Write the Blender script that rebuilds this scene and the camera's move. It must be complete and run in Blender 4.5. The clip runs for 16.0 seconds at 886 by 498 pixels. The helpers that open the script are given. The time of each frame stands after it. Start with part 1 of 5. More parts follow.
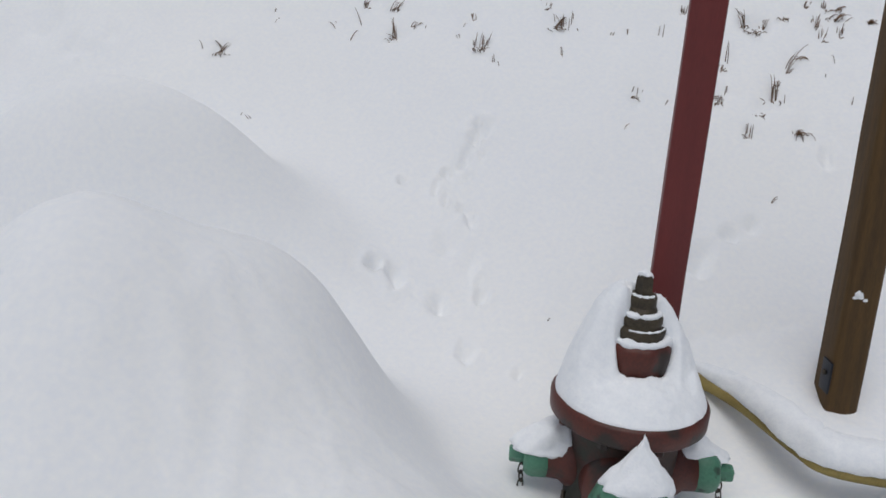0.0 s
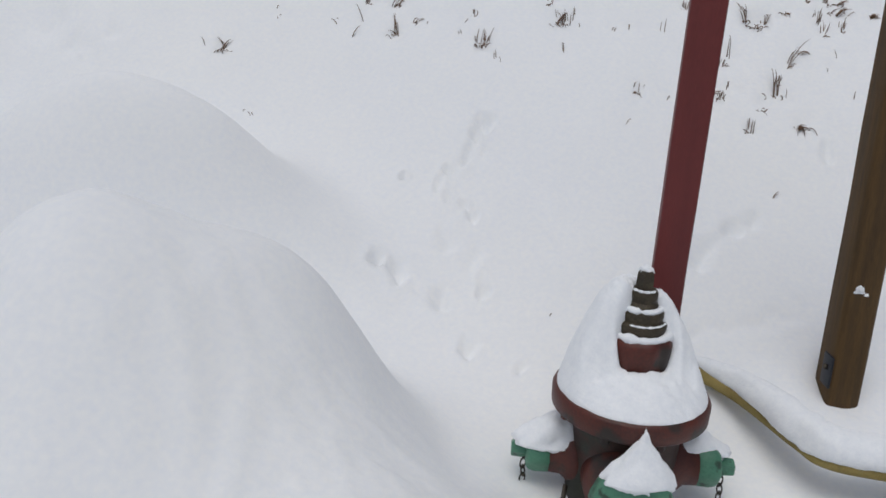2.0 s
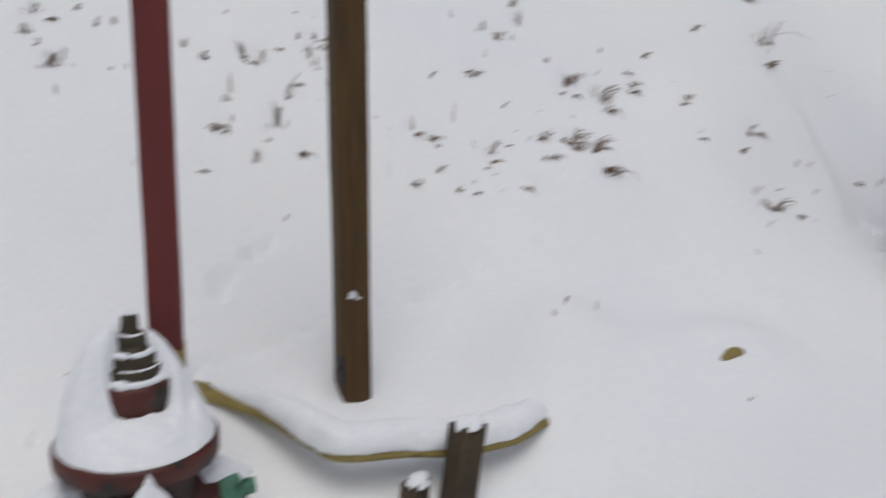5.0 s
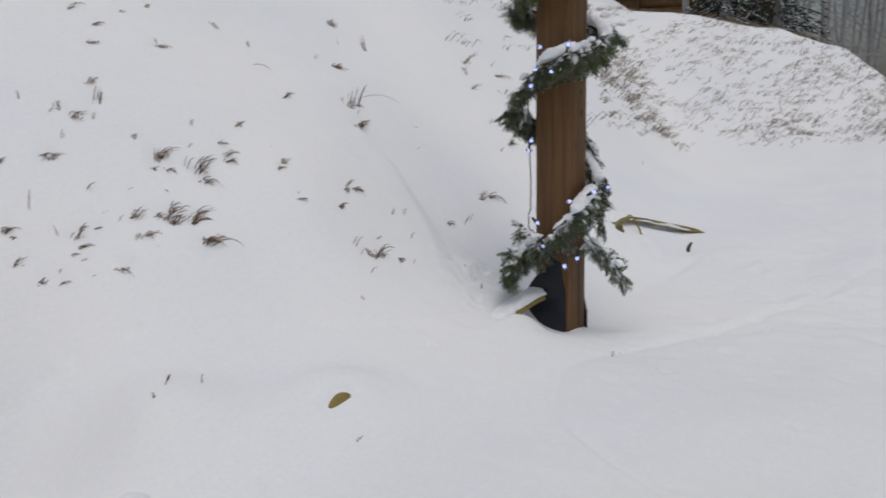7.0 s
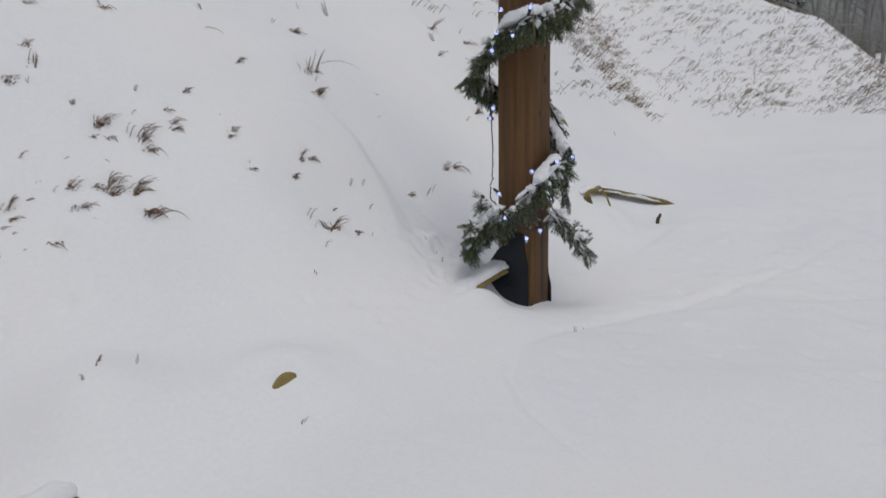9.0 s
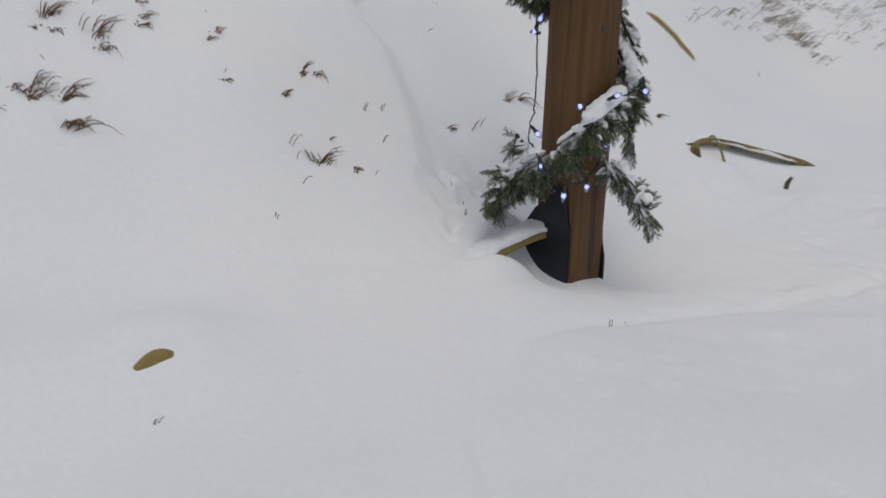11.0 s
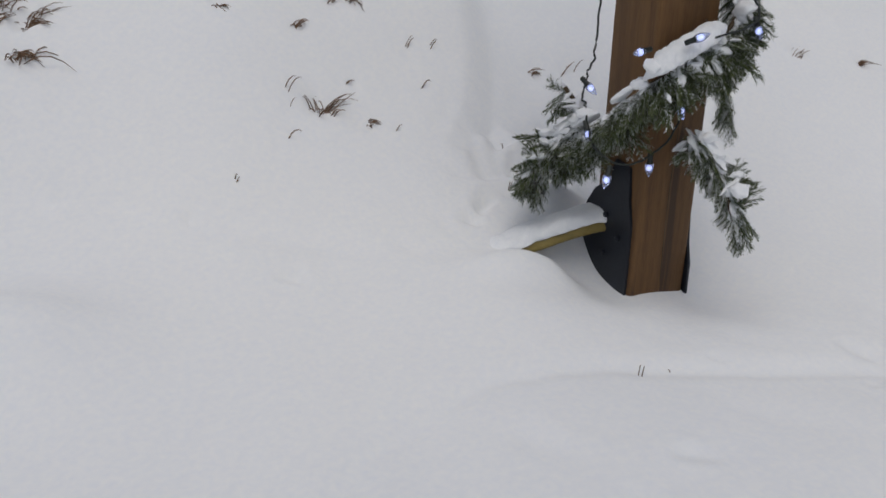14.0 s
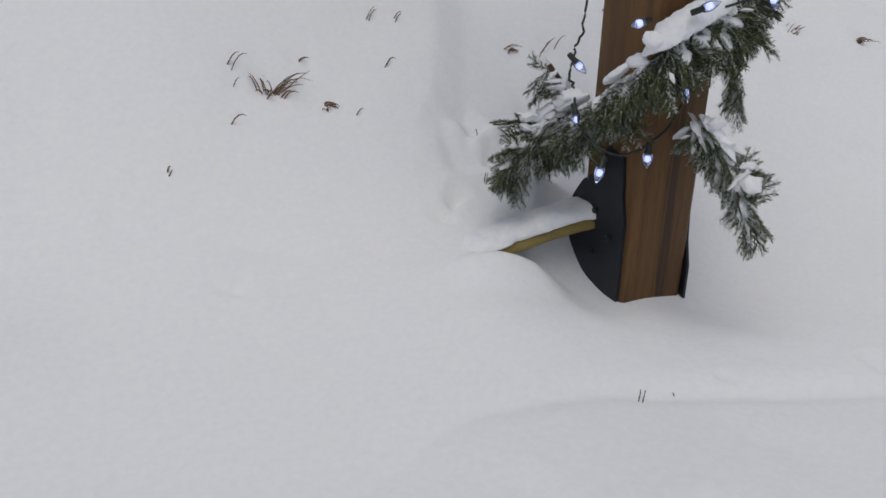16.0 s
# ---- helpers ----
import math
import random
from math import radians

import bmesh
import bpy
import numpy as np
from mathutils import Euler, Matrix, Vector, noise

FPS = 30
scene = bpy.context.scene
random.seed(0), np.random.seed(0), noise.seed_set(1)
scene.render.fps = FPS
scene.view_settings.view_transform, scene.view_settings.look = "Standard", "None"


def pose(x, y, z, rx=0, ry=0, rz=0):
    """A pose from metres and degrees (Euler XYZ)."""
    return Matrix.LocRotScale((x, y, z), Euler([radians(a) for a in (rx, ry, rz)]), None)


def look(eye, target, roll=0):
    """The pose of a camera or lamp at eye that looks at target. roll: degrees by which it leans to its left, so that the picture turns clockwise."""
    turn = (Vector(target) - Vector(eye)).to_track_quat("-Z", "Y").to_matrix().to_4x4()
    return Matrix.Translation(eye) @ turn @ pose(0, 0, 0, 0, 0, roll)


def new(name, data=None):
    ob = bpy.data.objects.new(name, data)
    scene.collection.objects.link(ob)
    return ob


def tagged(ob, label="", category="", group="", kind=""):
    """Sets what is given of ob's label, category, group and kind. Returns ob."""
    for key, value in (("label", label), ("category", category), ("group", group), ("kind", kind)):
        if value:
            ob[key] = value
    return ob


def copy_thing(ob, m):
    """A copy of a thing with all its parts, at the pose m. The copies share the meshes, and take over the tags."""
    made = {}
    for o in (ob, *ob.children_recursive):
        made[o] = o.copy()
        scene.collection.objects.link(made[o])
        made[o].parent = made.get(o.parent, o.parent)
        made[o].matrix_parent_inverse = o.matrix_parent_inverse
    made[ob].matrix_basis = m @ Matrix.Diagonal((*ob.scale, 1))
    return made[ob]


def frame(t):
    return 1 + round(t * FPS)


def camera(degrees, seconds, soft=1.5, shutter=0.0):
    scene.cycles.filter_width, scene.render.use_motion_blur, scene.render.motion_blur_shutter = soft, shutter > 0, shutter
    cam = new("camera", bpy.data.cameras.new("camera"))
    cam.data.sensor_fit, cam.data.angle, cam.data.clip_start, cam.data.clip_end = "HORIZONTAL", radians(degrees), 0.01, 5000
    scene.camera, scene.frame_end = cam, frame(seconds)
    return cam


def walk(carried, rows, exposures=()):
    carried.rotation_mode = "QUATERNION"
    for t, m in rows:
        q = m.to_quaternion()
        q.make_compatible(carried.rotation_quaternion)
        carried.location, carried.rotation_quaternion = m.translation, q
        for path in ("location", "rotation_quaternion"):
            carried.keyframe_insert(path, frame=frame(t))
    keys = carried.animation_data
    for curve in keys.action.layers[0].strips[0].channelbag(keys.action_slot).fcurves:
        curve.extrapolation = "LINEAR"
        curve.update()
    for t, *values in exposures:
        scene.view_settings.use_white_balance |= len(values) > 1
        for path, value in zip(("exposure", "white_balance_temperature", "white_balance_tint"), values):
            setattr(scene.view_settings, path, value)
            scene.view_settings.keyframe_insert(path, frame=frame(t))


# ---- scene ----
cam = camera(58.5, 16.0, soft=1.6, shutter=0.7)
PATH = [
    (0, (0.011, 0.018, 1.293), (-0.023, 1.922, 0.681), 3.3),
    (0.5, (0.013, 0.018, 1.29), (-0.027, 1.923, 0.682), 3.3),
    (1, (0.015, 0.014, 1.294), (-0.03, 1.917, 0.679), 3.0),
    (1.5, (0.014, 0.013, 1.297), (-0.034, 1.914, 0.675), 2.9),
    (2, (0.013, 0.011, 1.296), (-0.027, 1.911, 0.673), 3.1),
    (2.5, (0.02, 0.007, 1.295), (-0.002, 1.906, 0.669), 3.2),
    (3, (0.02, 0.009, 1.295), (0.011, 1.906, 0.663), 3.2),
    (3.5, (0.026, 0.01, 1.294), (0.033, 1.906, 0.659), 3.0),
    (4, (0.064, 0.002, 1.291), (0.244, 1.892, 0.662), 3.0),
    (4.2, (0.091, -0.017, 1.307), (0.43, 1.853, 0.685), 2.8),
    (4.5, (0.169, -0.033, 1.31), (0.757, 1.786, 0.721), 3.0),
    (5, (0.253, -0.079, 1.331), (1.165, 1.627, 0.826), 2.5),
    (5.2, (0.268, -0.102, 1.341), (1.287, 1.554, 0.873), 2.4),
    (7.3, (0.449, -0.29, 1.347), (2.023, 0.897, 1.012), -1.3),
    (7.5, (0.447, -0.293, 1.345), (2.031, 0.881, 1.011), -1.2),
    (8, (0.453, -0.29, 1.345), (2.042, 0.876, 1.004), -1.1),
    (8.5, (0.487, -0.289, 1.339), (2.066, 0.883, 0.974), -1.1),
    (9, (0.6, -0.27, 1.325), (2.168, 0.901, 0.914), -1.0),
    (9.2, (0.679, -0.249, 1.309), (2.237, 0.93, 0.879), -1.2),
    (11.3, (1.738, -0.165, 1.206), (2.944, 1.313, 0.606), 2.6),
    (11.5, (1.846, -0.159, 1.207), (3.002, 1.35, 0.583), 3.2),
    (12, (2.068, -0.135, 1.201), (3.081, 1.456, 0.538), 3.3),
    (12.5, (2.235, -0.041, 1.196), (3.17, 1.584, 0.5), 2.8),
    (13, (2.379, -0.017, 1.199), (3.234, 1.642, 0.478), 3.4),
    (13.5, (2.487, -0.027, 1.19), (3.243, 1.677, 0.466), 2.2),
    (14, (2.547, -0.008, 1.178), (3.274, 1.701, 0.435), 0.8),
    (14.5, (2.577, 0.052, 1.167), (3.298, 1.749, 0.39), 0.7),
    (15, (2.612, 0.122, 1.155), (3.362, 1.798, 0.362), 1.0),
    (15.5, (2.636, 0.189, 1.133), (3.42, 1.852, 0.347), 1.5),
    (16, (2.655, 0.238, 1.123), (3.447, 1.899, 0.338), 1.3),
]
EXPOSURES = [(0.0, -0.96, 6430, 9), (3.5, -0.96, 6430, 9), (4.5, -1.01, 6520, 10), (5.5, -1.0, 6600, 10), (8.0, -1.09, 6620, 10), (11.5, -1.19, 6620, 10), (13.5, -1.16, 6620, 10), (16.0, -1.14, 6600, 10)]
walk(cam, [(t, look(eye, target, roll)) for t, eye, target, roll in PATH], EXPOSURES)

# ---- overcast daylight ----
world = bpy.data.worlds.new("world")
scene.world = world
world.use_nodes = True
wn, wl = world.node_tree.nodes, world.node_tree.links
sky = wn.new("ShaderNodeTexSky")
sky.sky_type, sky.sun_disc = "NISHITA", False
sky.sun_elevation, sky.sun_rotation = radians(73), radians(202)
sky.air_density, sky.dust_density = 1.0, 4.0
grey = wn.new("ShaderNodeHueSaturation")
grey.inputs["Saturation"].default_value = 0.68
wl.new(sky.outputs[0], grey.inputs["Color"])
wl.new(grey.outputs[0], wn["Background"].inputs["Color"])
wn["Background"].inputs["Strength"].default_value = 0.15
sun = new("sun", bpy.data.lights.new("sun", "SUN"))
sun.data.energy, sun.data.angle, sun.data.color = 1.42, radians(48), (0.95, 0.99, 1.0)
sun.matrix_world = look((-1.2, -2.9, 10.5), (0, 0, 0))


# ---- materials ----
def material(name, dark, light, rough=0.7, metal=0.0, scale=20.0, fine=200.0, bump=0.2, stain=None, stain_scale=6.0, stain_from=0.55, stretch=(1, 1, 1), glow=None):
    """Two colours mixed by noise at two scales, an optional stain, and a fine relief."""
    m = bpy.data.materials.new(name)
    m.use_nodes = True
    n, l = m.node_tree.nodes, m.node_tree.links
    p = n["Principled BSDF"]
    co, mp = n.new("ShaderNodeTexCoord"), n.new("ShaderNodeMapping")
    mp.inputs["Scale"].default_value = stretch
    l.new(co.outputs["Object"], mp.inputs["Vector"])

    def noise_at(sc, detail=4.0):
        t = n.new("ShaderNodeTexNoise")
        t.inputs["Scale"].default_value, t.inputs["Detail"].default_value = sc, detail
        l.new(mp.outputs[0], t.inputs["Vector"])
        return t

    a, b = noise_at(scale), noise_at(fine, 2.0)
    mixn = n.new("ShaderNodeMix")
    mixn.data_type = "FLOAT"
    mixn.inputs["Factor"].default_value = 0.4
    l.new(a.outputs["Fac"], mixn.inputs["A"])
    l.new(b.outputs["Fac"], mixn.inputs["B"])
    ramp = n.new("ShaderNodeValToRGB")
    ramp.color_ramp.elements[0].position, ramp.color_ramp.elements[1].position = 0.35, 0.65
    ramp.color_ramp.elements[0].color, ramp.color_ramp.elements[1].color = (*dark, 1), (*light, 1)
    l.new(mixn.outputs["Result"], ramp.inputs["Fac"])
    colour = ramp.outputs["Color"]
    if stain:
        st = noise_at(stain_scale, 6.0)
        sr = n.new("ShaderNodeValToRGB")
        sr.color_ramp.elements[0].position, sr.color_ramp.elements[1].position = stain_from, stain_from + 0.08
        l.new(st.outputs["Fac"], sr.inputs["Fac"])
        mx = n.new("ShaderNodeMix")
        mx.data_type = "RGBA"
        l.new(sr.outputs["Color"], mx.inputs["Factor"])
        l.new(colour, mx.inputs["A"])
        mx.inputs["B"].default_value = (*stain, 1)
        colour = mx.outputs["Result"]
    l.new(colour, p.inputs["Base Color"])
    p.inputs["Roughness"].default_value, p.inputs["Metallic"].default_value = rough, metal
    if bump:
        bn = n.new("ShaderNodeBump")
        bn.inputs["Strength"].default_value, bn.inputs["Distance"].default_value = bump, 0.004 if bump < 0.95 else 0.0055
        l.new(mixn.outputs["Result"], bn.inputs["Height"])
        l.new(bn.outputs[0], p.inputs["Normal"])
    if glow:
        p.inputs["Emission Color"].default_value, p.inputs["Emission Strength"].default_value = (*glow[:3], 1), glow[3]
    return m


def dusted(m, frost=(0.82, 0.85, 0.88), start=0.25, scale=120.0):
    """Lays frost on the upward faces of a material."""
    n, l = m.node_tree.nodes, m.node_tree.links
    p = n["Principled BSDF"]
    old = p.inputs["Base Color"].links[0].from_socket
    geo, sep, t = n.new("ShaderNodeNewGeometry"), n.new("ShaderNodeSeparateXYZ"), n.new("ShaderNodeTexNoise")
    t.inputs["Scale"].default_value = scale
    co = n.new("ShaderNodeTexCoord")
    l.new(co.outputs["Object"], t.inputs["Vector"])
    l.new(geo.outputs["Normal"], sep.inputs[0])
    add = n.new("ShaderNodeMath")
    add.operation = "MULTIPLY_ADD"
    l.new(sep.outputs["Z"], add.inputs[0])
    add.inputs[1].default_value = 0.6
    l.new(t.outputs["Fac"], add.inputs[2])
    r = n.new("ShaderNodeMapRange")
    r.inputs["From Min"].default_value, r.inputs["From Max"].default_value = 0.5 + start, 0.75 + start
    l.new(add.outputs[0], r.inputs["Value"])
    mx = n.new("ShaderNodeMix")
    mx.data_type = "RGBA"
    l.new(r.outputs[0], mx.inputs["Factor"])
    l.new(old, mx.inputs["A"])
    mx.inputs["B"].default_value = (*frost, 1)
    l.new(mx.outputs["Result"], p.inputs["Base Color"])
    return m


# broad bluish and warm tints put uneven daylight into the ground snow's colour
SNOW = material("snow", (0.84, 0.858, 0.893), (0.925, 0.922, 0.91), 0.75, scale=0.7, fine=70.0, bump=0.45)
LOOSE_SNOW = material("loose_snow", (0.84, 0.86, 0.89), (0.92, 0.93, 0.94), 0.75, scale=55.0, fine=170.0, bump=0.6)
CLUMP_SNOW = material("clump_snow", (0.86, 0.875, 0.9), (0.92, 0.93, 0.94), 0.75, scale=1.5, fine=6.0, bump=0.25)
RED_IRON = material("red_iron", (0.05, 0.01, 0.0055), (0.1, 0.018, 0.009), 0.5, scale=12, fine=160, bump=0.3, stain=(0.022, 0.013, 0.009), stain_scale=11, stain_from=0.53)
RUSTED_IRON = material("rusted_iron", (0.014, 0.009, 0.006), (0.052, 0.016, 0.01), 0.6, scale=9, fine=140, bump=0.4, stain=(0.02, 0.022, 0.014), stain_scale=8, stain_from=0.55)
GREEN_PAINT = material("green_paint", (0.055, 0.17, 0.105), (0.085, 0.24, 0.155), 0.45, scale=14, fine=150, bump=0.25, stain=(0.03, 0.06, 0.04), stain_scale=30, stain_from=0.57)
BRONZE = material("bronze", (0.0375, 0.03, 0.021), (0.09, 0.0713, 0.045), 0.55, 0.5, scale=30, fine=250, bump=0.3)
CHAIN = material("chain_steel", (0.04, 0.035, 0.03), (0.09, 0.075, 0.06), 0.5, 0.7, scale=80, fine=300, bump=0.2)
RED_PAINT = material("red_paint", (0.105, 0.0125, 0.0115), (0.15, 0.019, 0.017), 0.55, scale=4, fine=90, bump=0.3, stretch=(6, 6, 0.6), stain=(0.08, 0.012, 0.011), stain_scale=2.0, stain_from=0.6)
OLD_WOOD = material("old_wood", (0.05, 0.025, 0.0045), (0.1, 0.051, 0.01), 0.75, scale=9, fine=120, bump=0.5, stretch=(5, 5, 0.35), stain=(0.035, 0.02, 0.01), stain_scale=4, stain_from=0.62)
CEDAR = material("cedar", (0.08, 0.036, 0.0105), (0.165, 0.081, 0.024), 0.7, scale=8, fine=110, bump=0.45, stretch=(6, 6, 0.3), stain=(0.055, 0.026, 0.01), stain_scale=5, stain_from=0.6)
GREY_WOOD = material("grey_wood", (0.026, 0.018, 0.01), (0.11, 0.078, 0.045), 0.85, scale=14, fine=150, bump=0.8, stretch=(4, 4, 0.5))
PALE_WOOD = material("pale_wood", (0.3, 0.24, 0.15), (0.4, 0.34, 0.24), 0.8, scale=20, fine=160, bump=0.3)
YELLOW_HOSE = material("yellow_hose", (0.2, 0.145, 0.04), (0.3, 0.23, 0.07), 0.7, scale=16, fine=350, bump=0.5, stain=(0.1, 0.08, 0.03), stain_scale=9, stain_from=0.58)
DARK_STEEL = material("dark_steel", (0.009, 0.011, 0.017), (0.018, 0.022, 0.032), 0.5, 0.3, scale=10, fine=180, bump=0.25)
CABLE = material("cable", (0.008, 0.012, 0.01), (0.015, 0.02, 0.017), 0.5, scale=60, fine=300, bump=0.0)
NEEDLES = dusted(material("fir_needles", (0.042, 0.062, 0.019), (0.125, 0.15, 0.055), 0.6, scale=25, fine=200, bump=0.0), start=0.29, scale=30.0)
STEM = material("twig_bark", (0.04, 0.025, 0.012), (0.09, 0.06, 0.03), 0.8, scale=60, fine=300, bump=0.2)
GRASS = material("dry_grass", (0.075, 0.04, 0.022), (0.25, 0.145, 0.082), 0.8, scale=40, fine=200, bump=0.0)
PALE_GRASS = material("pale_grass", (0.11, 0.078, 0.05), (0.27, 0.2, 0.125), 0.8, scale=30, fine=200, bump=0.0)
# trunk colour lightened to paint in the haze of falling snow
HAZED_BARK = material("hazed_bark", (0.2, 0.195, 0.19), (0.38, 0.375, 0.37), 0.9, scale=3, fine=25, bump=0.5, stretch=(3, 3, 0.7))
SPRUCE = dusted(material("spruce_needles", (0.018, 0.03, 0.018), (0.04, 0.06, 0.035), 0.7, scale=3, fine=30, bump=0.0), start=0.3, scale=3.0)
BULB = material("bulb_glass", (0.6, 0.68, 0.95), (0.8, 0.86, 1.0), 0.12, scale=90, fine=300, bump=0.0)
BULB.node_tree.nodes["Principled BSDF"].inputs["Transmission Weight"].default_value = 0.9
BULB_CORE = material("bulb_diode", (0.9, 0.92, 1.0), (1, 1, 1), 0.3, bump=0.0, glow=(0.5, 0.56, 1.0, 3.2))


# ---- mesh helpers ----
def mesh_of(name, bm, mat, smooth=True):
    me = bpy.data.meshes.new(name)
    bmesh.ops.recalc_face_normals(bm, faces=bm.faces)
    bm.to_mesh(me)
    bm.free()
    me.materials.append(mat)
    if smooth:
        me.polygons.foreach_set("use_smooth", [True] * len(me.polygons))
    return me


def part(name, bm, mat, parent=None, label="", smooth=True):
    ob = new(name, mesh_of(name, bm, mat, smooth))
    ob.parent = parent
    return tagged(ob, label)


def thing(name, label, category, group="", kind=""):
    return tagged(new(name), label, category, group, kind)


def lathe(profile, segs=32, frame_m=Matrix(), shape=None):
    """A turned solid from (radius, height) pairs; shape(angle, height) scales the radius."""
    bm = bmesh.new()
    rings = []
    for r, z in profile:
        ring = []
        for i in range(segs):
            a = 2 * math.pi * i / segs
            k = shape(a, z) if shape else 1
            ring.append(bm.verts.new(frame_m @ Vector((r * k * math.cos(a), r * k * math.sin(a), z))))
        rings.append(ring)
    for a, b in zip(rings, rings[1:]):
        for i in range(segs):
            j = (i + 1) % segs
            bm.faces.new((a[i], a[j], b[j], b[i]))
    bm.faces.new(rings[0][::-1])
    bm.faces.new(rings[-1])
    return bm


def along(p, direction, up=(0, 0, 1)):
    """A frame at p whose z runs along the direction."""
    d = Vector(direction).normalized()
    side = Vector(up).cross(d)
    side = side.normalized() if side.length > 1e-4 else Vector((1, 0, 0))
    m = Matrix((side, d.cross(side), d)).transposed().to_4x4()
    return Matrix.Translation(p) @ m


def tube(bm, points, radii, segs=6):
    """Adds a tapered tube through the points."""
    pts = [Vector(p) for p in points]
    rings = []
    for i, p in enumerate(pts):
        d = pts[min(i + 1, len(pts) - 1)] - pts[max(i - 1, 0)]
        m = along(p, d, (0.13, 0.21, 1))
        rings.append([bm.verts.new(m @ Vector((radii[i] * math.cos(2 * math.pi * k / segs), radii[i] * math.sin(2 * math.pi * k / segs), 0))) for k in range(segs)])
    for a, b in zip(rings, rings[1:]):
        for k in range(segs):
            j = (k + 1) % segs
            bm.faces.new((a[k], a[j], b[j], b[k]))
    bm.faces.new(rings[0][::-1])
    bm.faces.new(rings[-1])
    return bm


def box(sx, sy, z0, z1, bevel=0.006, cuts=0, rough=0.0, seed=0):
    bm = bmesh.new()
    bmesh.ops.create_cube(bm, size=1.0)
    for v in bm.verts:
        v.co = Vector((v.co.x * sx, v.co.y * sy, z0 + (v.co.z + 0.5) * (z1 - z0)))
    bmesh.ops.bevel(bm, geom=list(bm.edges), offset=bevel, segments=2, affect="EDGES", profile=0.5)
    if cuts:
        bmesh.ops.subdivide_edges(bm, edges=[e for e in bm.edges if abs(e.verts[0].co.z - e.verts[1].co.z) > 0.5 * (z1 - z0)], cuts=cuts, use_grid_fill=True)
        for v in bm.verts:
            q = noise.noise_vector(Vector((v.co.x * 20, v.co.y * 20, v.co.z * 6 + seed)))
            v.co += Vector((q.x, q.y, 0)) * rough
    return bm


def spline(points, n):
    """Points along a smooth curve through the given ones."""
    p = [Vector(q) for q in points]
    p = [2 * p[0] - p[1]] + p + [2 * p[-1] - p[-2]]
    out = []
    for i in range(1, len(p) - 2):
        for k in range(n):
            t = k / n
            a, b, c, d = p[i - 1], p[i], p[i + 1], p[i + 2]
            out.append(0.5 * ((2 * b) + (c - a) * t + (2 * a - 5 * b + 4 * c - d) * t * t + (3 * b - a - 3 * c + d) * t ** 3))
    out.append(p[-2])
    return out


def snow_blob(name, centre, size, label, turn=0.0, seed=0.0, peak=1.0, grain=0.12, category="snow", lean=(0, 0), cone=0.0):
    """A settled heap of snow: flat below, rounded and uneven above."""
    bm = bmesh.new()
    bmesh.ops.create_icosphere(bm, subdivisions=4, radius=1.0)
    rot = Matrix.Rotation(turn, 3, "Z")
    for v in bm.verts:
        c = v.co.copy()
        n1 = noise.noise(c * 1.7 + Vector((seed, 0, 0))) * 0.22 + noise.noise(c * 5 + Vector((seed, 3, 0))) * grain + noise.noise(c * 14 + Vector((seed, 9, 0))) * grain * 0.4
        c *= 1 + n1
        if c.z > 0:
            c.z = c.z ** peak if c.z < 1 else c.z
            c.x *= 1 - cone * min(1, c.z)
            c.y *= 1 - cone * min(1, c.z)
            c.x += lean[0] * c.z
            c.y += lean[1] * c.z
        else:
            c.z *= 0.3
        v.co = Vector(centre) + rot @ Vector((c.x * size[0], c.y * size[1], c.z * size[2]))
    ob = part(name, bm, LOOSE_SNOW)
    return tagged(ob, label, category)


def ridge(points, wide, tall, seed, lift=0.02):
    """A rounded, uneven line of settled snow, thinning out at both ends."""
    bm = bmesh.new()
    pts = spline(points, 14)
    rings = []
    for i, p in enumerate(pts):
        d = pts[min(i + 1, len(pts) - 1)] - pts[max(i - 1, 0)]
        d.z = 0
        m = along(p + Vector((0, 0, lift)), d)
        e = min(1, 4.5 * i / len(pts) + 0.04, 4.5 * (len(pts) - 1 - i) / len(pts) + 0.04) ** 0.7
        ring = []
        for k in range(20):
            a = 2 * math.pi * k / 20
            q = 1 + 0.2 * noise.noise(Vector((i * 0.16, k * 0.5, seed))) + 0.08 * noise.noise(Vector((i * 0.6, k * 1.4, seed)))
            up = math.sin(a)
            ring.append(bm.verts.new(m @ Vector((wide * math.cos(a) * q * e, (tall * up if up > 0 else 0.35 * tall * up) * q * e, 0))))
        rings.append(ring)
    for a, b in zip(rings, rings[1:]):
        for k in range(20):
            bm.faces.new((a[k], a[(k + 1) % 20], b[(k + 1) % 20], b[k]))
    bm.faces.new(rings[0][::-1])
    bm.faces.new(rings[-1])
    return bm


# ---- the snow ground ----
def sstep(a, b, v):
    u = np.clip((v - a) / (b - a), 0, 1)
    return u * u * (3 - 2 * u)


def bump(x, y, cx, cy, sx, sy, h, turn=0.0):
    c, s = math.cos(turn), math.sin(turn)
    u, v = (x - cx) * c + (y - cy) * s, (y - cy) * c - (x - cx) * s
    return h * np.exp(-(u / sx) ** 2 - (v / sy) ** 2)


def lattice(ix, iy):
    h = np.sin(ix * 127.1 + iy * 311.7) * 43758.5453
    return h - np.floor(h)


def wave(x, y):
    """Smooth value noise from -1 to 1."""
    ix, iy = np.floor(x), np.floor(y)
    fx, fy = x - ix, y - iy
    fx, fy = fx * fx * (3 - 2 * fx), fy * fy * (3 - 2 * fy)
    a, b = lattice(ix, iy), lattice(ix + 1, iy)
    c, d = lattice(ix, iy + 1), lattice(ix + 1, iy + 1)
    return 2 * (a + (b - a) * fx + (c - a) * fy + (a - b - c + d) * fx * fy) - 1


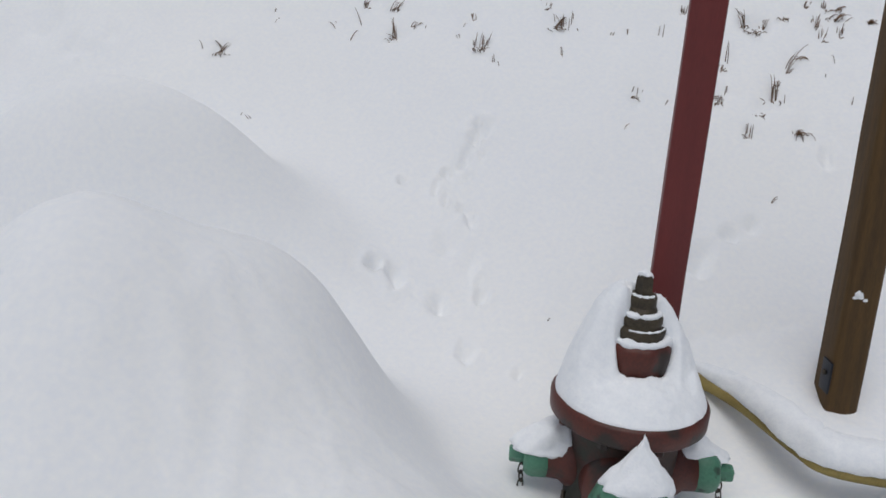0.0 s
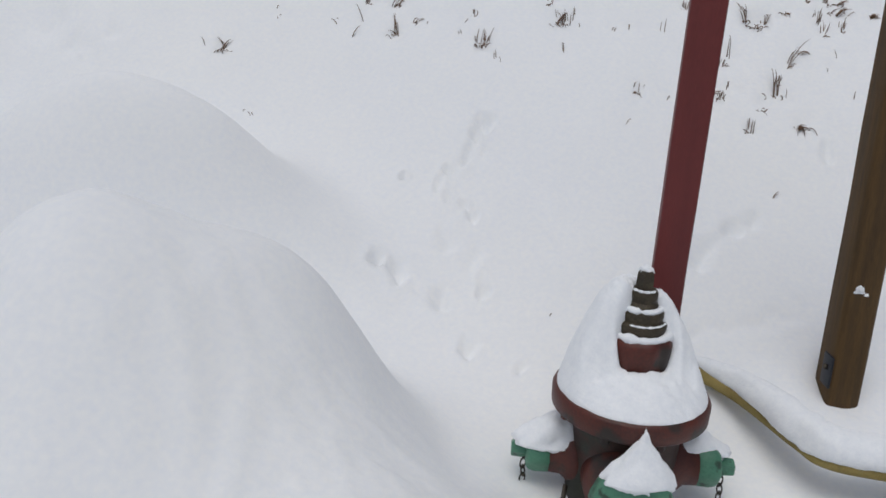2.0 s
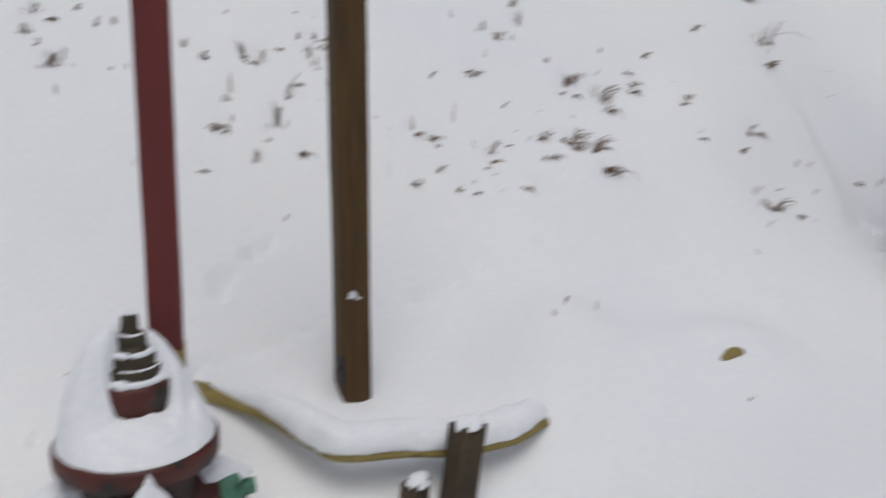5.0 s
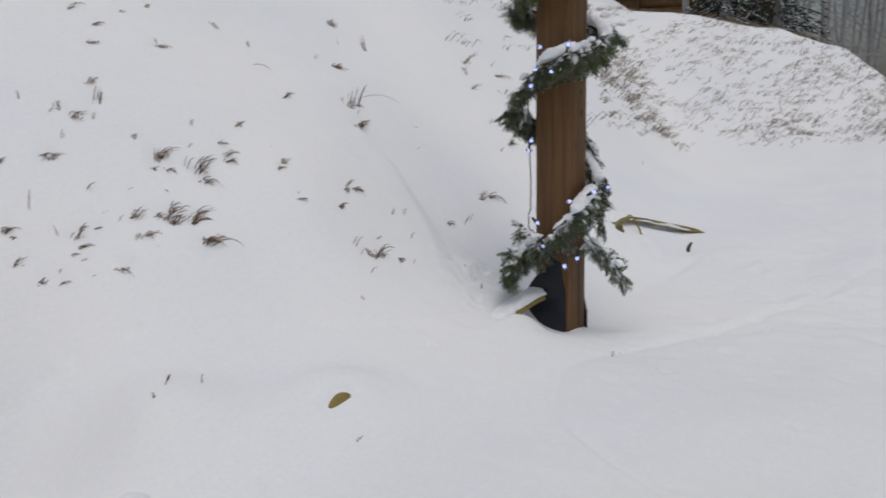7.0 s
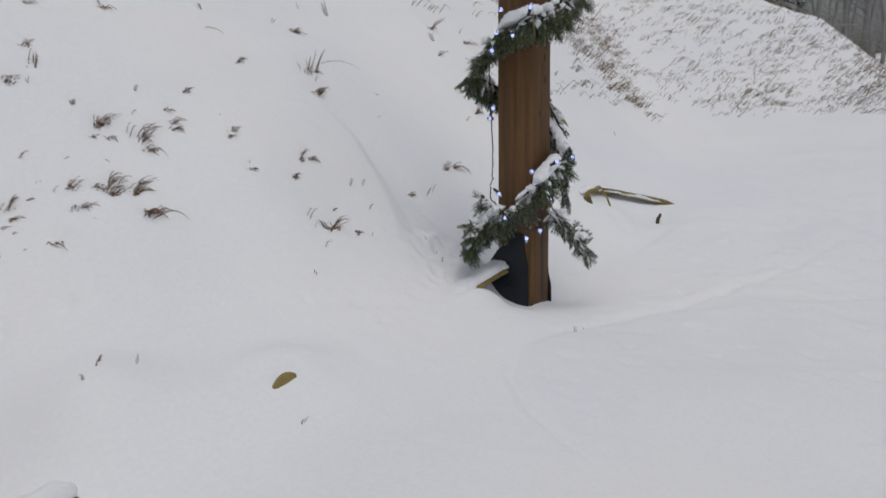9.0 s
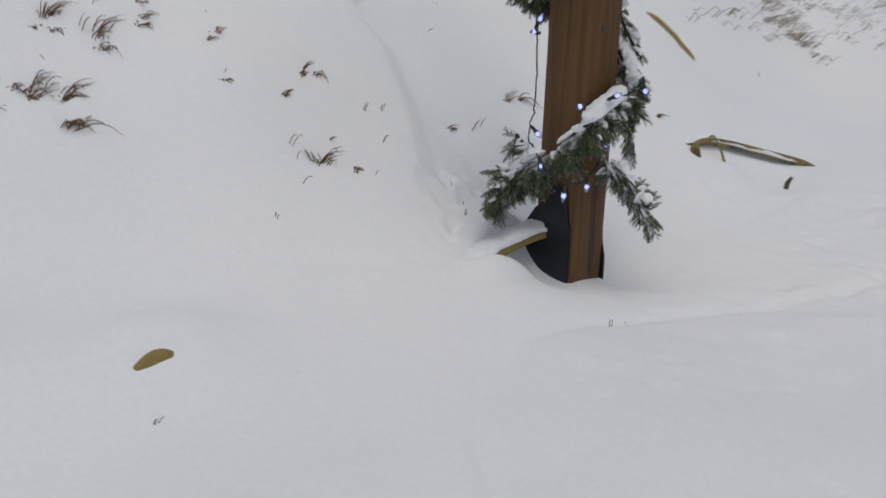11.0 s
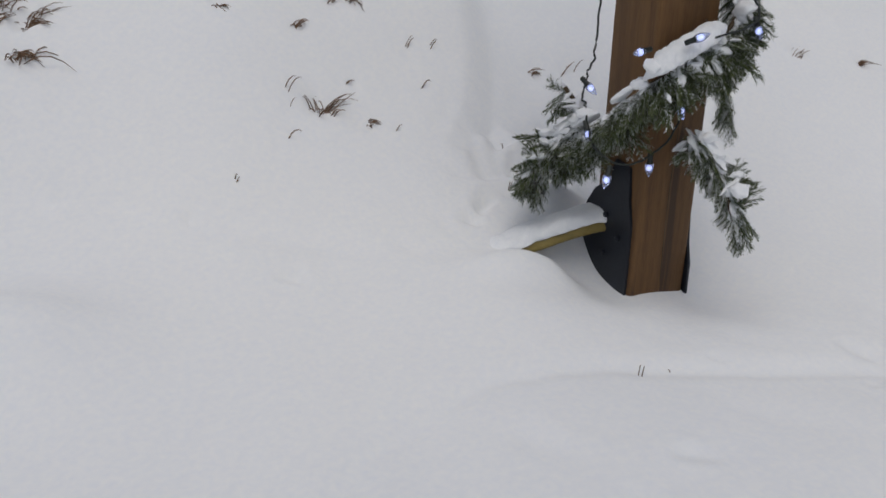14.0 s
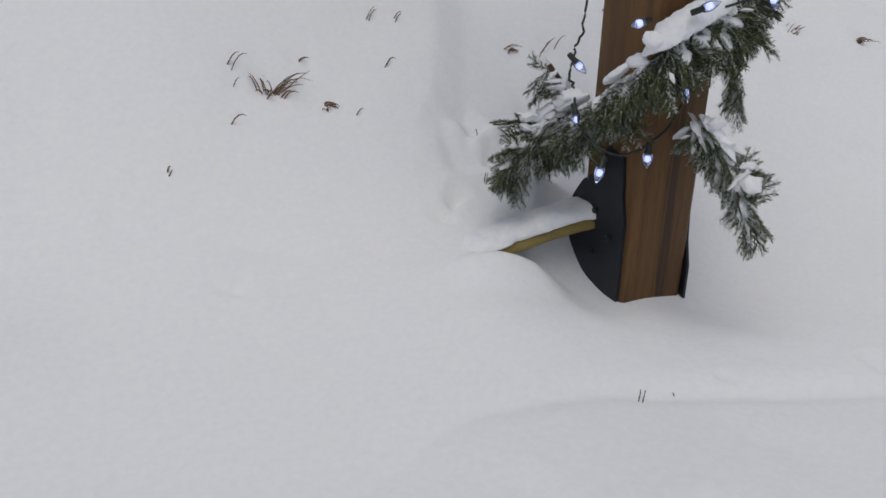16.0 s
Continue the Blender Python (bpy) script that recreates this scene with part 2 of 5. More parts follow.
# the foot of the bank, x by x
FOOT_X = [-8, -2, 0, 0.4, 1.1, 1.7, 2.4, 3.0, 3.5, 5.4, 8, 10, 12, 16, 30]
FOOT_Y = [2.4, 2.2, 2.14, 2.03, 2.0, 1.97, 1.8, 1.72, 1.82, 1.86, 2.6, 3.3, 3.6, 4.0, 5.0]


def bank_foot(x):
    total = 0
    for d in (-0.3, -0.15, 0, 0.15, 0.3):
        total = total + np.interp(x + d, FOOT_X, FOOT_Y)
    return total / 5


def heaps(x, y):
    """The ploughed heaps beside the hydrant."""
    return (bump(x, y, -0.06, 1.12, 0.3, 0.42, 0.19) + bump(x, y, -0.706, 1.405, 0.4, 0.42, 0.7) + bump(x, y, -0.311, 1.635, 0.224, 0.273, 0.285)
            + bump(x, y, -1.129, 2.395, 0.59, 0.231, 0.57) + bump(x, y, -0.77, 2.531, 0.248, 0.169, 0.084))


def height(x, y):
    """The height of the snow's broad forms."""
    floor_z = 0.2 + 0.08 * sstep(1.0, 2.2, x) + 0.105 * np.clip(x - 4.9, 0, 5.5)
    floor_z = floor_z + bump(x, y, 0.62, 1.22, 0.55, 0.42, -0.08) + bump(x, y, 1.5, 1.3, 0.45, 0.3, -0.05) + bump(x, y, 1.12, 1.42, 0.36, 0.17, -0.14)
    u = (y - bank_foot(x)) / 0.16
    bank = 0.85 * 0.16 * np.logaddexp(0, u)
    bank = 4.2 - 0.5 * np.logaddexp(0, (4.2 - bank) / 0.5) - 0.0
    bank = np.where(bank > 0, bank, 0)
    rise = np.interp(y, [-2, 0, 1.6, 2.6, 3.6, 5.2, 9], [0.0, 0.13, 0.66, 1.47, 1.8, 2.25, 2.6])
    far_hill = rise * sstep(9.3, 14.2, x)
    z = floor_z + np.logaddexp(bank * 8, far_hill * 8) / 8 - math.log(2) / 8
    z = np.where(x < 9.2, floor_z + bank, z) - 0.1 * np.clip(x - 13.6, 0, 18)
    z = z + heaps(x, y)
    # soft swells
    z = z + bump(x, y, 1.73, 1.86, 0.27, 0.24, 0.19) + bump(x, y, 2.2, 2.45, 0.3, 0.22, 0.08) + bump(x, y, 2.25, 1.68, 0.3, 0.18, 0.09)
    z = z + bump(x, y, 3.42, 1.5, 0.22, 0.16, 0.05) + bump(x, y, 3.71, 1.88, 0.15, 0.085, 0.09) + bump(x, y, 3.45, 1.69, 0.12, 0.07, 0.05) + bump(x, y, 3.57, 1.67, 0.11, 0.06, 0.04) - bump(x, y, 3.69, 1.68, 0.085, 0.12, 0.05) - bump(x, y, 4.02, 1.55, 0.16, 0.16, 0.05)
    # a lobe of the bank and the trough beside it
    z = z + bump(x, y, 3.0, 2.95, 0.45, 0.6, 0.025) + bump(x, y, 3.8, 3.05, 0.55, 0.4, 0.13) + bump(x, y, 2.86, 2.45, 0.24, 0.24, 0.05) - bump(x, y, 3.28, 2.26, 0.38, 0.22, 0.05) + bump(x, y, 2.25, 1.65, 0.22, 0.15, 0.055)
    rim = np.interp(y, [1.9, 2.2, 2.4, 2.68, 2.78, 2.9], [3.5, 3.6, 3.69, 3.76, 3.68, 3.3])
    z = z + 0.048 * sstep(-0.07, 0.06, rim - x) * (1 - sstep(2.7, 2.95, y)) * sstep(2.5, 3.2, x) * sstep(1.85, 2.3, y) - bump(x, y, 3.86, 2.5, 0.13, 0.5, 0.05, 0.1)
    # the hollow and the small mound by the coiled hose
    z = z + bump(x, y, 5.42, 1.9, 0.1, 0.1, 0.05) - bump(x, y, 5.75, 1.75, 0.25, 0.1, 0.05) - bump(x, y, 5.3, 1.62, 0.4, 0.05, 0.03)
    # lip of the trodden strip in front of the lit post
    lip = np.interp(x, [2.3, 2.7, 2.9, 3.2, 3.5, 3.9, 4.4, 6.0], [0.3, 0.96, 1.15, 1.29, 1.28, 1.13, 0.95, 0.5])
    groove = np.exp(-((y - lip - 0.01) / 0.035) ** 2)
    z = z - (0.014 * groove + 0.008 * (1 - sstep(-0.015, 0.03, y - lip))) * sstep(2.2, 2.9, x) * (1 - sstep(5.0, 6.5, x))
    return z

# small prints and hollows: x, y, radius, depth
PAW_PRINTS = [(0.08, 2.87, 0.036, 0.03), (0.05, 2.875, 0.026, 0.026), (0.045, 2.81, 0.026, 0.024), (0.08, 2.78, 0.024, 0.02), (0.01, 2.77, 0.026, 0.024), (-0.03, 2.71, 0.024, 0.024), (0.04, 2.70, 0.03, 0.018), (-0.07, 2.66, 0.026, 0.026), (-0.02, 2.62, 0.024, 0.024), (0.02, 2.58, 0.028, 0.026), (0.05, 2.545, 0.026, 0.024), (-0.02, 2.47, 0.05, 0.012), (0.05, 2.42, 0.05, 0.012), (-0.18, 2.70, 0.022, 0.035),
              (-0.25, 2.39, 0.03, 0.035), (-0.17, 2.35, 0.04, 0.024), (-0.04, 2.29, 0.045, 0.022), (0.1, 2.33, 0.03, 0.03), (0.06, 2.13, 0.035, 0.02), (0.22, 2.06, 0.03, 0.015)]
BANK_PRINTS = [(0.89, 2.49, 0.03, 0.028), (0.97, 2.52, 0.028, 0.02), (1.25, 2.73, 0.035, 0.03), (0.78, 2.40, 0.04, 0.022), (1.41, 2.26, 0.04, 0.025), (1.57, 2.30, 0.05, 0.02), (1.68, 2.31, 0.05, 0.015), (1.91, 2.29, 0.035, 0.018), (0.75, 2.38, 0.03, 0.02), (1.52, 2.70, 0.035, 0.02), (1.66, 2.49, 0.03, 0.02), (0.63, 2.16, 0.04, 0.02)]
POST_PRINTS = [(2.40, 2.10, 0.03, 0.012), (2.68, 1.98, 0.03, 0.012), (2.91, 1.757, 0.035, 0.016), (3.65, 2.12, 0.03, 0.03), (3.67, 2.04, 0.04, 0.03), (3.49, 1.94, 0.035, 0.025), (3.74, 2.08, 0.035, 0.03), (3.44, 1.89, 0.03, 0.02)]
TRODDEN = [(5.07, 1.21, 0.07, 0.025), (5.28, 0.57, 0.05, 0.022), (3.14, 0.36, 0.04, 0.012), (2.51, 0.53, 0.035, 0.01), (2.83, 0.81, 0.04, 0.008), (3.09, 0.03, 0.05, 0.015), (4.43, 1.09, 0.05, 0.014), (3.22, 1.08, 0.05, 0.006), (3.29, 0.86, 0.045, 0.008), (4.25, 1.02, 0.04, 0.014), (-1.54, 3.16, 0.06, 0.03), (-1.46, 3.12, 0.05, 0.025), (-1.67, 3.25, 0.07, 0.03), (-1.4, 3.21, 0.05, 0.02), (-1.75, 3.28, 0.08, 0.03), (1.08, 1.98, 0.09, 0.02), (4.96, 1.89, 0.1, 0.02), (5.25, 1.85, 0.1, 0.02), (6.9, 2.17, 0.12, 0.03), (8.5, 1.8, 0.4, 0.05)]


_feet = random.Random(31)
TRODDEN += [(_feet.uniform(3.4, 7.2), _feet.uniform(-0.3, 1.25), _feet.uniform(0.022, 0.06), _feet.uniform(0.006, 0.016)) for _ in range(60)]
# where the dry grass stands
# dry grass: x, y, heading in degrees, reach and rise in cm, blades
TUFTS_BEHIND_HYDRANT_A = [(-0.51, 3.27, 170, 5.4, 3.6, 2), (-0.42, 3.29, 143, 4.3, 5.8, 1), (-0.46, 3.23, 26, 4.4, 3.6, 1), (-0.3, 3.22, 172, 5.2, 1.5, 1), (-0.28, 3.24, 115, 3.7, 6, 4), (-0.28, 3.24, 170, 4.8, 1.1, 2), (-0.22, 3.28, 5, 2.8, 1, 3), (-0.17, 3.26, 33, 1, 1.4, 1), (-0.3, 3.37, 22, 3, 3, 5), (-0.42, 3.38, 38, 1.6, 2.2, 3), (0.02, 3.3, 123, 1, 1.9, 3), (-0.02, 3.26, 18, 2.9, 1.9, 1), (0.08, 3.25, 32, 1, 0.8, 2), (0.06, 3.18, 59, 2.1, 4.7, 7), (0.03, 3.2, 133, 1.2, 2, 2), (-0.03, 3.22, 138, 1, 0.6, 2)]
TUFTS_BEHIND_HYDRANT_B = [(0.11, 3.11, 130, 1.3, 2.6, 2), (0.13, 3.09, 146, 1.8, 1.9, 1), (0.37, 3.24, 110, 2.8, 5.3, 7), (0.34, 3.24, 18, 4.2, 4, 3), (0.41, 3.26, 119, 1, 1.6, 1), (0.36, 3.1, 113, 3.1, 5.1, 2), (0.55, 3.18, 27, 1, 1, 2), (0.61, 3.18, 92, 1.3, 2.2, 2), (0.74, 3.18, 62, 2.6, 4.8, 2), (0.62, 2.94, 64, 1.1, 2.8, 4), (0.64, 2.92, 166, 3.3, 1, 2), (0.73, 2.91, 12, 1, 0.6, 2), (0.57, 2.81, 10, 3, 2.3, 1), (0.31, 3.32, 61, 1.3, 2.1, 3), (0.84, 3.29, 75, 1.2, 2.7, 3), (1.07, 3.26, 123, 3.8, 5.9, 4)]
TUFTS_BEHIND_HYDRANT_C = [(1.11, 3.24, -68, 3.3, -5.2, 8), (1.09, 3.25, -167, 3.2, -3.6, 4), (1.14, 3.26, 43, 1.8, 2.8, 4), (1.22, 3.27, -46, 3.8, -4.5, 3), (1.32, 3.32, 17, 1.3, 1.8, 3), (1.34, 3.24, 70, 2, 4, 5), (1.35, 3.18, 58, 2.5, 4.7, 3), (1.42, 3.19, 50, 1.7, 4, 3), (1.42, 3.27, -13, 4.4, 0.9, 6), (1.39, 3.31, 60, 1.2, 2.7, 3), (1.44, 3.31, -24, 2.6, 0.1, 4), (1.55, 3.25, -164, 3.1, -4.2, 4), (1.55, 3.25, -57, 3.1, -3.9, 4), (1.19, 3.06, 21, 5.8, 7.4, 3), (1.24, 3.11, -23, 4, -1, 3), (0.98, 3.09, 88, 4.9, 9.7, 2)]
TUFTS_BEHIND_HYDRANT_D = [(0.95, 3.06, 43, 1, 0.9, 3), (1.12, 2.95, 80, 4.3, 8, 4), (1.14, 2.99, 50, 2.4, 3.8, 3), (0.95, 2.97, 62, 1.4, 2.3, 2), (0.92, 2.93, 55, 1.5, 2.5, 4), (1.08, 2.93, 15, 1, 0.8, 2), (1.16, 2.94, 92, 1.1, 2.5, 1), (1, 2.81, 75, 2.6, 4.7, 3), (1.06, 2.9, -56, 3.5, -3.6, 3), (1.18, 2.84, -43, 5.3, -4.7, 5), (1.18, 2.84, -67, 4.1, -6.1, 3), (1.39, 2.92, 84, 1.5, 2.4, 1), (1.33, 3.03, 127, 1, 1.2, 1), (1.37, 3.08, 135, 2.4, 2, 1)]
TUFTS_ABOVE_HEAPS = [(-1.02, 3.15, 158, 2.8, 3, 1), (-0.95, 3.15, 37, 4.1, 3.3, 5), (-0.95, 3.17, 172, 3.1, 1.7, 2), (-0.98, 3.13, 20, 1, 0.4, 1), (-0.78, 3.33, 33, 1.3, 0.8, 2), (-0.77, 3.29, 15, 1, 0.4, 2), (-0.77, 2.9, 161, 1.7, 0.9, 2), (-0.81, 2.91, 18, 1, 0.2, 1), (-0.41, 3.38, 149, 1.3, 1.9, 3), (0.3, 2.23, 10, 1, 0.3, 1), (1.04, 2.6, 4, 2.5, 1.3, 2)]
TUFTS_BETWEEN_POSTS_A = [(2.03, 3.26, 116, 2.5, 4.2, 2), (2.15, 3.18, 65, 1.5, 2.6, 4), (2.19, 3.13, -7, 3.8, 1.9, 6), (2.1, 3.17, -13, 2.7, 1, 2), (2.33, 3.17, 52, 4.5, 8, 4), (2.26, 3.1, 33, 1.7, 2.6, 2), (2.09, 3.04, 42, 2.1, 3.9, 2), (1.98, 3.02, -35, 5.2, -2.2, 5), (2.01, 2.99, -16, 5.2, 1, 4), (2.05, 2.82, -16, 3.3, 1.7, 2), (1.82, 2.82, 55, 3.9, 7.7, 1), (1.87, 2.7, 100, 2.9, 5.2, 2), (1.92, 2.68, -7, 5, 3.9, 5), (1.91, 2.64, -33, 6.3, -0.4, 3), (1.87, 2.62, -30, 5.4, 0.6, 2), (1.73, 2.58, -9, 1.6, 0.7, 3)]
TUFTS_BETWEEN_POSTS_B = [(1.8, 2.55, -37, 2.4, -1.4, 4), (1.8, 2.59, -11, 1.6, 0.8, 2), (1.88, 2.5, -7, 2.4, 1.2, 2)]
TUFTS_BESIDE_POST = [(1.82, 3.03, -7, 2.6, 1.7, 3), (1.65, 2.85, 83, 3.1, 6, 2), (1.65, 2.83, -27, 6.3, -0.5, 3), (1.71, 2.8, -28, 6.3, -0.5, 5), (1.72, 2.77, -60, 2, -2.2, 3), (1.68, 2.67, -5, 4, 2.2, 3), (1.58, 2.65, -73, 3.6, -5.5, 4), (1.6, 2.64, -7, 1.6, 0.7, 2), (1.56, 2.87, -111, 1.1, -2.2, 2), (1.51, 2.92, 9, 1, 0.8, 1)]
TUFTS_UPPER_BANK_A = [(2.52, 3.71, -15, 8.5, 1.5, 4), (2.58, 3.6, -15, 4.7, 0.6, 4), (2.5, 3.51, -35, 5.1, -2.4, 5), (2.78, 3.68, -28, 1.9, -0.7, 3), (2.95, 3.72, -4, 2.4, 0.8, 3), (2.84, 3.46, -35, 5.2, -2.8, 6), (2.84, 3.46, 91, 2.9, 4.6, 2), (3.34, 3.65, 129, 3.2, 3.4, 3), (3.45, 3.49, 91, 3.2, 4.1, 3), (4.45, 3.86, -63, 8.4, -9.1, 6), (4.33, 3.65, 88, 1.8, 2.8, 2), (4.57, 3.64, 78, 6.7, 10.2, 3), (3.9, 3.43, 31, 4.8, 2.8, 2), (4.03, 3.4, -56, 10, -6, 8), (2.36, 3.29, -9, 4.6, 1.9, 5), (2.37, 2.98, 21, 1.6, 2.1, 3)]
TUFTS_UPPER_BANK_B = [(2.36, 2.97, -110, 1.7, -4, 1), (2.67, 2.97, 14, 1.6, 2.4, 2), (2.9, 2.93, -18, 4.7, 0.9, 4), (3.32, 3.07, -18, 8.2, 1.1, 4), (2.41, 2.87, 36, 3.7, 6.4, 3), (2.43, 2.89, -16, 9.9, 3.2, 5), (2.46, 2.87, -18, 1.8, 1, 2), (2.59, 2.88, 5, 2, 1.6, 2), (2.75, 2.87, -42, 4.8, -2.8, 4), (2.73, 2.81, -28, 7.9, 0.1, 3), (2.55, 2.78, -12, 11.9, 6.3, 6), (2.51, 2.81, 8, 3.9, 4.3, 2), (2.72, 2.78, -50, 8, -4.9, 5), (2.37, 2.84, -54, 2.4, -2.3, 3), (2.43, 2.82, -52, 4.4, -3.6, 4), (2.56, 2.73, -55, 7.7, -6.5, 7)]
TUFTS_UPPER_BANK_C = [(2.95, 2.68, -23, 5.4, 0.5, 4), (2.91, 2.65, -35, 4.1, -0.7, 4), (2.96, 2.77, -76, 2.2, -2.5, 2), (2.89, 2.5, 12, 1.7, 1.7, 2), (2.88, 2.48, -38, 4.3, -1.7, 3), (3.22, 2.53, 0, 7.4, 4.5, 3), (3.29, 2.54, -42, 6.3, -4.2, 5), (3.09, 2.44, -12, 4.6, 0.8, 3)]
TUFTS_LOBE_A = [(2.35, 2.74, -87, 2.8, -3.7, 2), (2.2, 2.77, -87, 2.8, -3.9, 3), (2.15, 2.65, -5, 5.3, 2.7, 5), (2.08, 2.65, -8, 2.8, 1.8, 1), (2.06, 2.71, -26, 1.1, 0.4, 2), (2.27, 2.61, -2, 9.6, 4.4, 8), (2.26, 2.55, -1, 8.2, 3.2, 5), (2.27, 2.58, -78, 3.4, -3.2, 4), (2.23, 2.62, -11, 2.5, 0.6, 3), (2.37, 2.57, -2, 9.1, 5, 8), (2.37, 2.57, -23, 8.4, 0.2, 4), (2.35, 2.55, -115, 3.8, -4.6, 4), (2.33, 2.44, -31, 10.3, -3.3, 8), (2.1, 2.55, 19, 1.4, 1.7, 4), (2.14, 2.55, -40, 7, -2, 5), (2.13, 2.48, -59, 5.2, -5.3, 1)]
TUFTS_LOBE_B = [(1.99, 2.68, -34, 4.5, -0.6, 2), (1.89, 2.58, -25, 2.2, 0.5, 2), (1.99, 2.49, -51, 4.8, -2.9, 6), (3.44, 2.42, -1, 3.2, 2.8, 2), (3.52, 2.41, 7, 4, 3.8, 2), (3.02, 2.28, 3, 4.5, 3.2, 2), (3.1, 2.26, 114, 2.5, 2.9, 6), (3.11, 2.24, -4, 10, 4.4, 5), (3.11, 2.23, -119, 2.5, -4.1, 1), (3.02, 2.24, 22, 2.8, 3.3, 1), (3.21, 2.31, -13, 3.1, 0.6, 2), (3.25, 2.21, -34, 4.2, -0.9, 4), (3.32, 2.18, -4, 3.2, 1.3, 1), (3.44, 2.3, 2, 4.2, 2.8, 2), (2.99, 2.16, -12, 4.8, 1.2, 1), (3.9, 2.41, -49, 4.1, -1.3, 3)]
TUFTS_LOBE_C = [(3.98, 2.36, -3, 5.6, 5.2, 1), (4.05, 2.76, -21, 5, 0.5, 1), (3.75, 2.99, 27, 9.4, 11.3, 4), (3.82, 3, -48, 5.9, 10.4, 3), (3.76, 2.95, -10, 6.8, 2.2, 1), (3.71, 3, 41, 3.9, 5.8, 2), (3.72, 2.9, -14, 6.8, 1, 8)]
TUFTS_BEHIND_GARLAND = [(5.63, 3.57, -56, 12.8, 7.8, 4), (5.46, 3.42, 71, 5.4, 6.6, 3), (5.34, 3.28, -14, 9.1, 1.6, 3), (6.06, 3.61, 1, 6.5, 3.7, 2), (5.97, 3.5, -29, 14.4, -3.4, 4), (5.13, 2.99, -21, 9.1, 1.3, 2), (5.14, 2.82, -7, 13.9, 6.8, 4), (4.98, 2.79, -12, 4.8, 2.1, 2), (4.31, 2.48, -10, 10.1, 3, 4), (4.4, 2.48, -44, 14.1, -6.2, 3), (3.88, 2.42, -36, 6.1, 0.1, 2), (3.99, 2.36, 4, 4.6, 4.9, 1), (7.24, 2.74, 34, 4.7, 3.5, 1)]
TUFTS_BY_COIL = [(5.35, 2.33, -34, 7.3, -0.5, 4), (5.36, 2.32, 172, 4.3, -1.6, 2), (5.07, 2.39, -18, 4.2, 1.5, 3), (5.05, 2.4, -4, 3.2, 2.3, 2), (5.49, 2.7, -30, 3.3, -0.9, 2), (3.94, 2.4, -50, 3.1, -2.5, 1), (4.03, 2.36, 14, 4, 4.8, 1)]
TUFTS_HIGH = [(0.28, 3.38, 180, 1.1, 2.7, 6), (0.32, 3.47, -179, 1.2, 2.1, 6), (0.39, 3.42, 178, 3.4, -0.9, 5), (0.47, 3.45, -5, 1.5, 1.1, 3), (0.53, 3.37, -12, 1, 2.9, 3), (0.6, 3.37, 176, 1, 2.2, 3), (0.9, 3.25, -10, 2.3, 1.6, 6), (1.04, 3.43, -14, 1.6, 1.2, 2), (1.34, 3.43, -17, 1.7, -0.7, 2), (1.41, 3.4, -18, 1.7, -0.7, 2), (0.87, 2.95, -12, 4.2, 0.1, 6), (0.79, 2.79, -18, 4.6, -3.4, 4)]
TUFTS = TUFTS_HIGH + TUFTS_BEHIND_HYDRANT_A + TUFTS_BEHIND_HYDRANT_B + TUFTS_BEHIND_HYDRANT_C + TUFTS_BEHIND_HYDRANT_D + TUFTS_ABOVE_HEAPS + TUFTS_BETWEEN_POSTS_A + TUFTS_BETWEEN_POSTS_B + TUFTS_BESIDE_POST + TUFTS_UPPER_BANK_A + TUFTS_UPPER_BANK_B + TUFTS_UPPER_BANK_C + TUFTS_LOBE_A + TUFTS_LOBE_B + TUFTS_LOBE_C + TUFTS_BEHIND_GARLAND + TUFTS_BY_COIL
TWIGS = [(1.71, 1.86), (1.77, 1.9), (1.8, 1.93), (1.9, 1.9), (2.16, 1.45), (1.42, 1.2), (2.82, 2.05), (3.56, 1.23), (3.64, 1.23), (3.45, 1.9), (3.6, 1.98), (3.64, 2.1), (3.66, 2.06)]


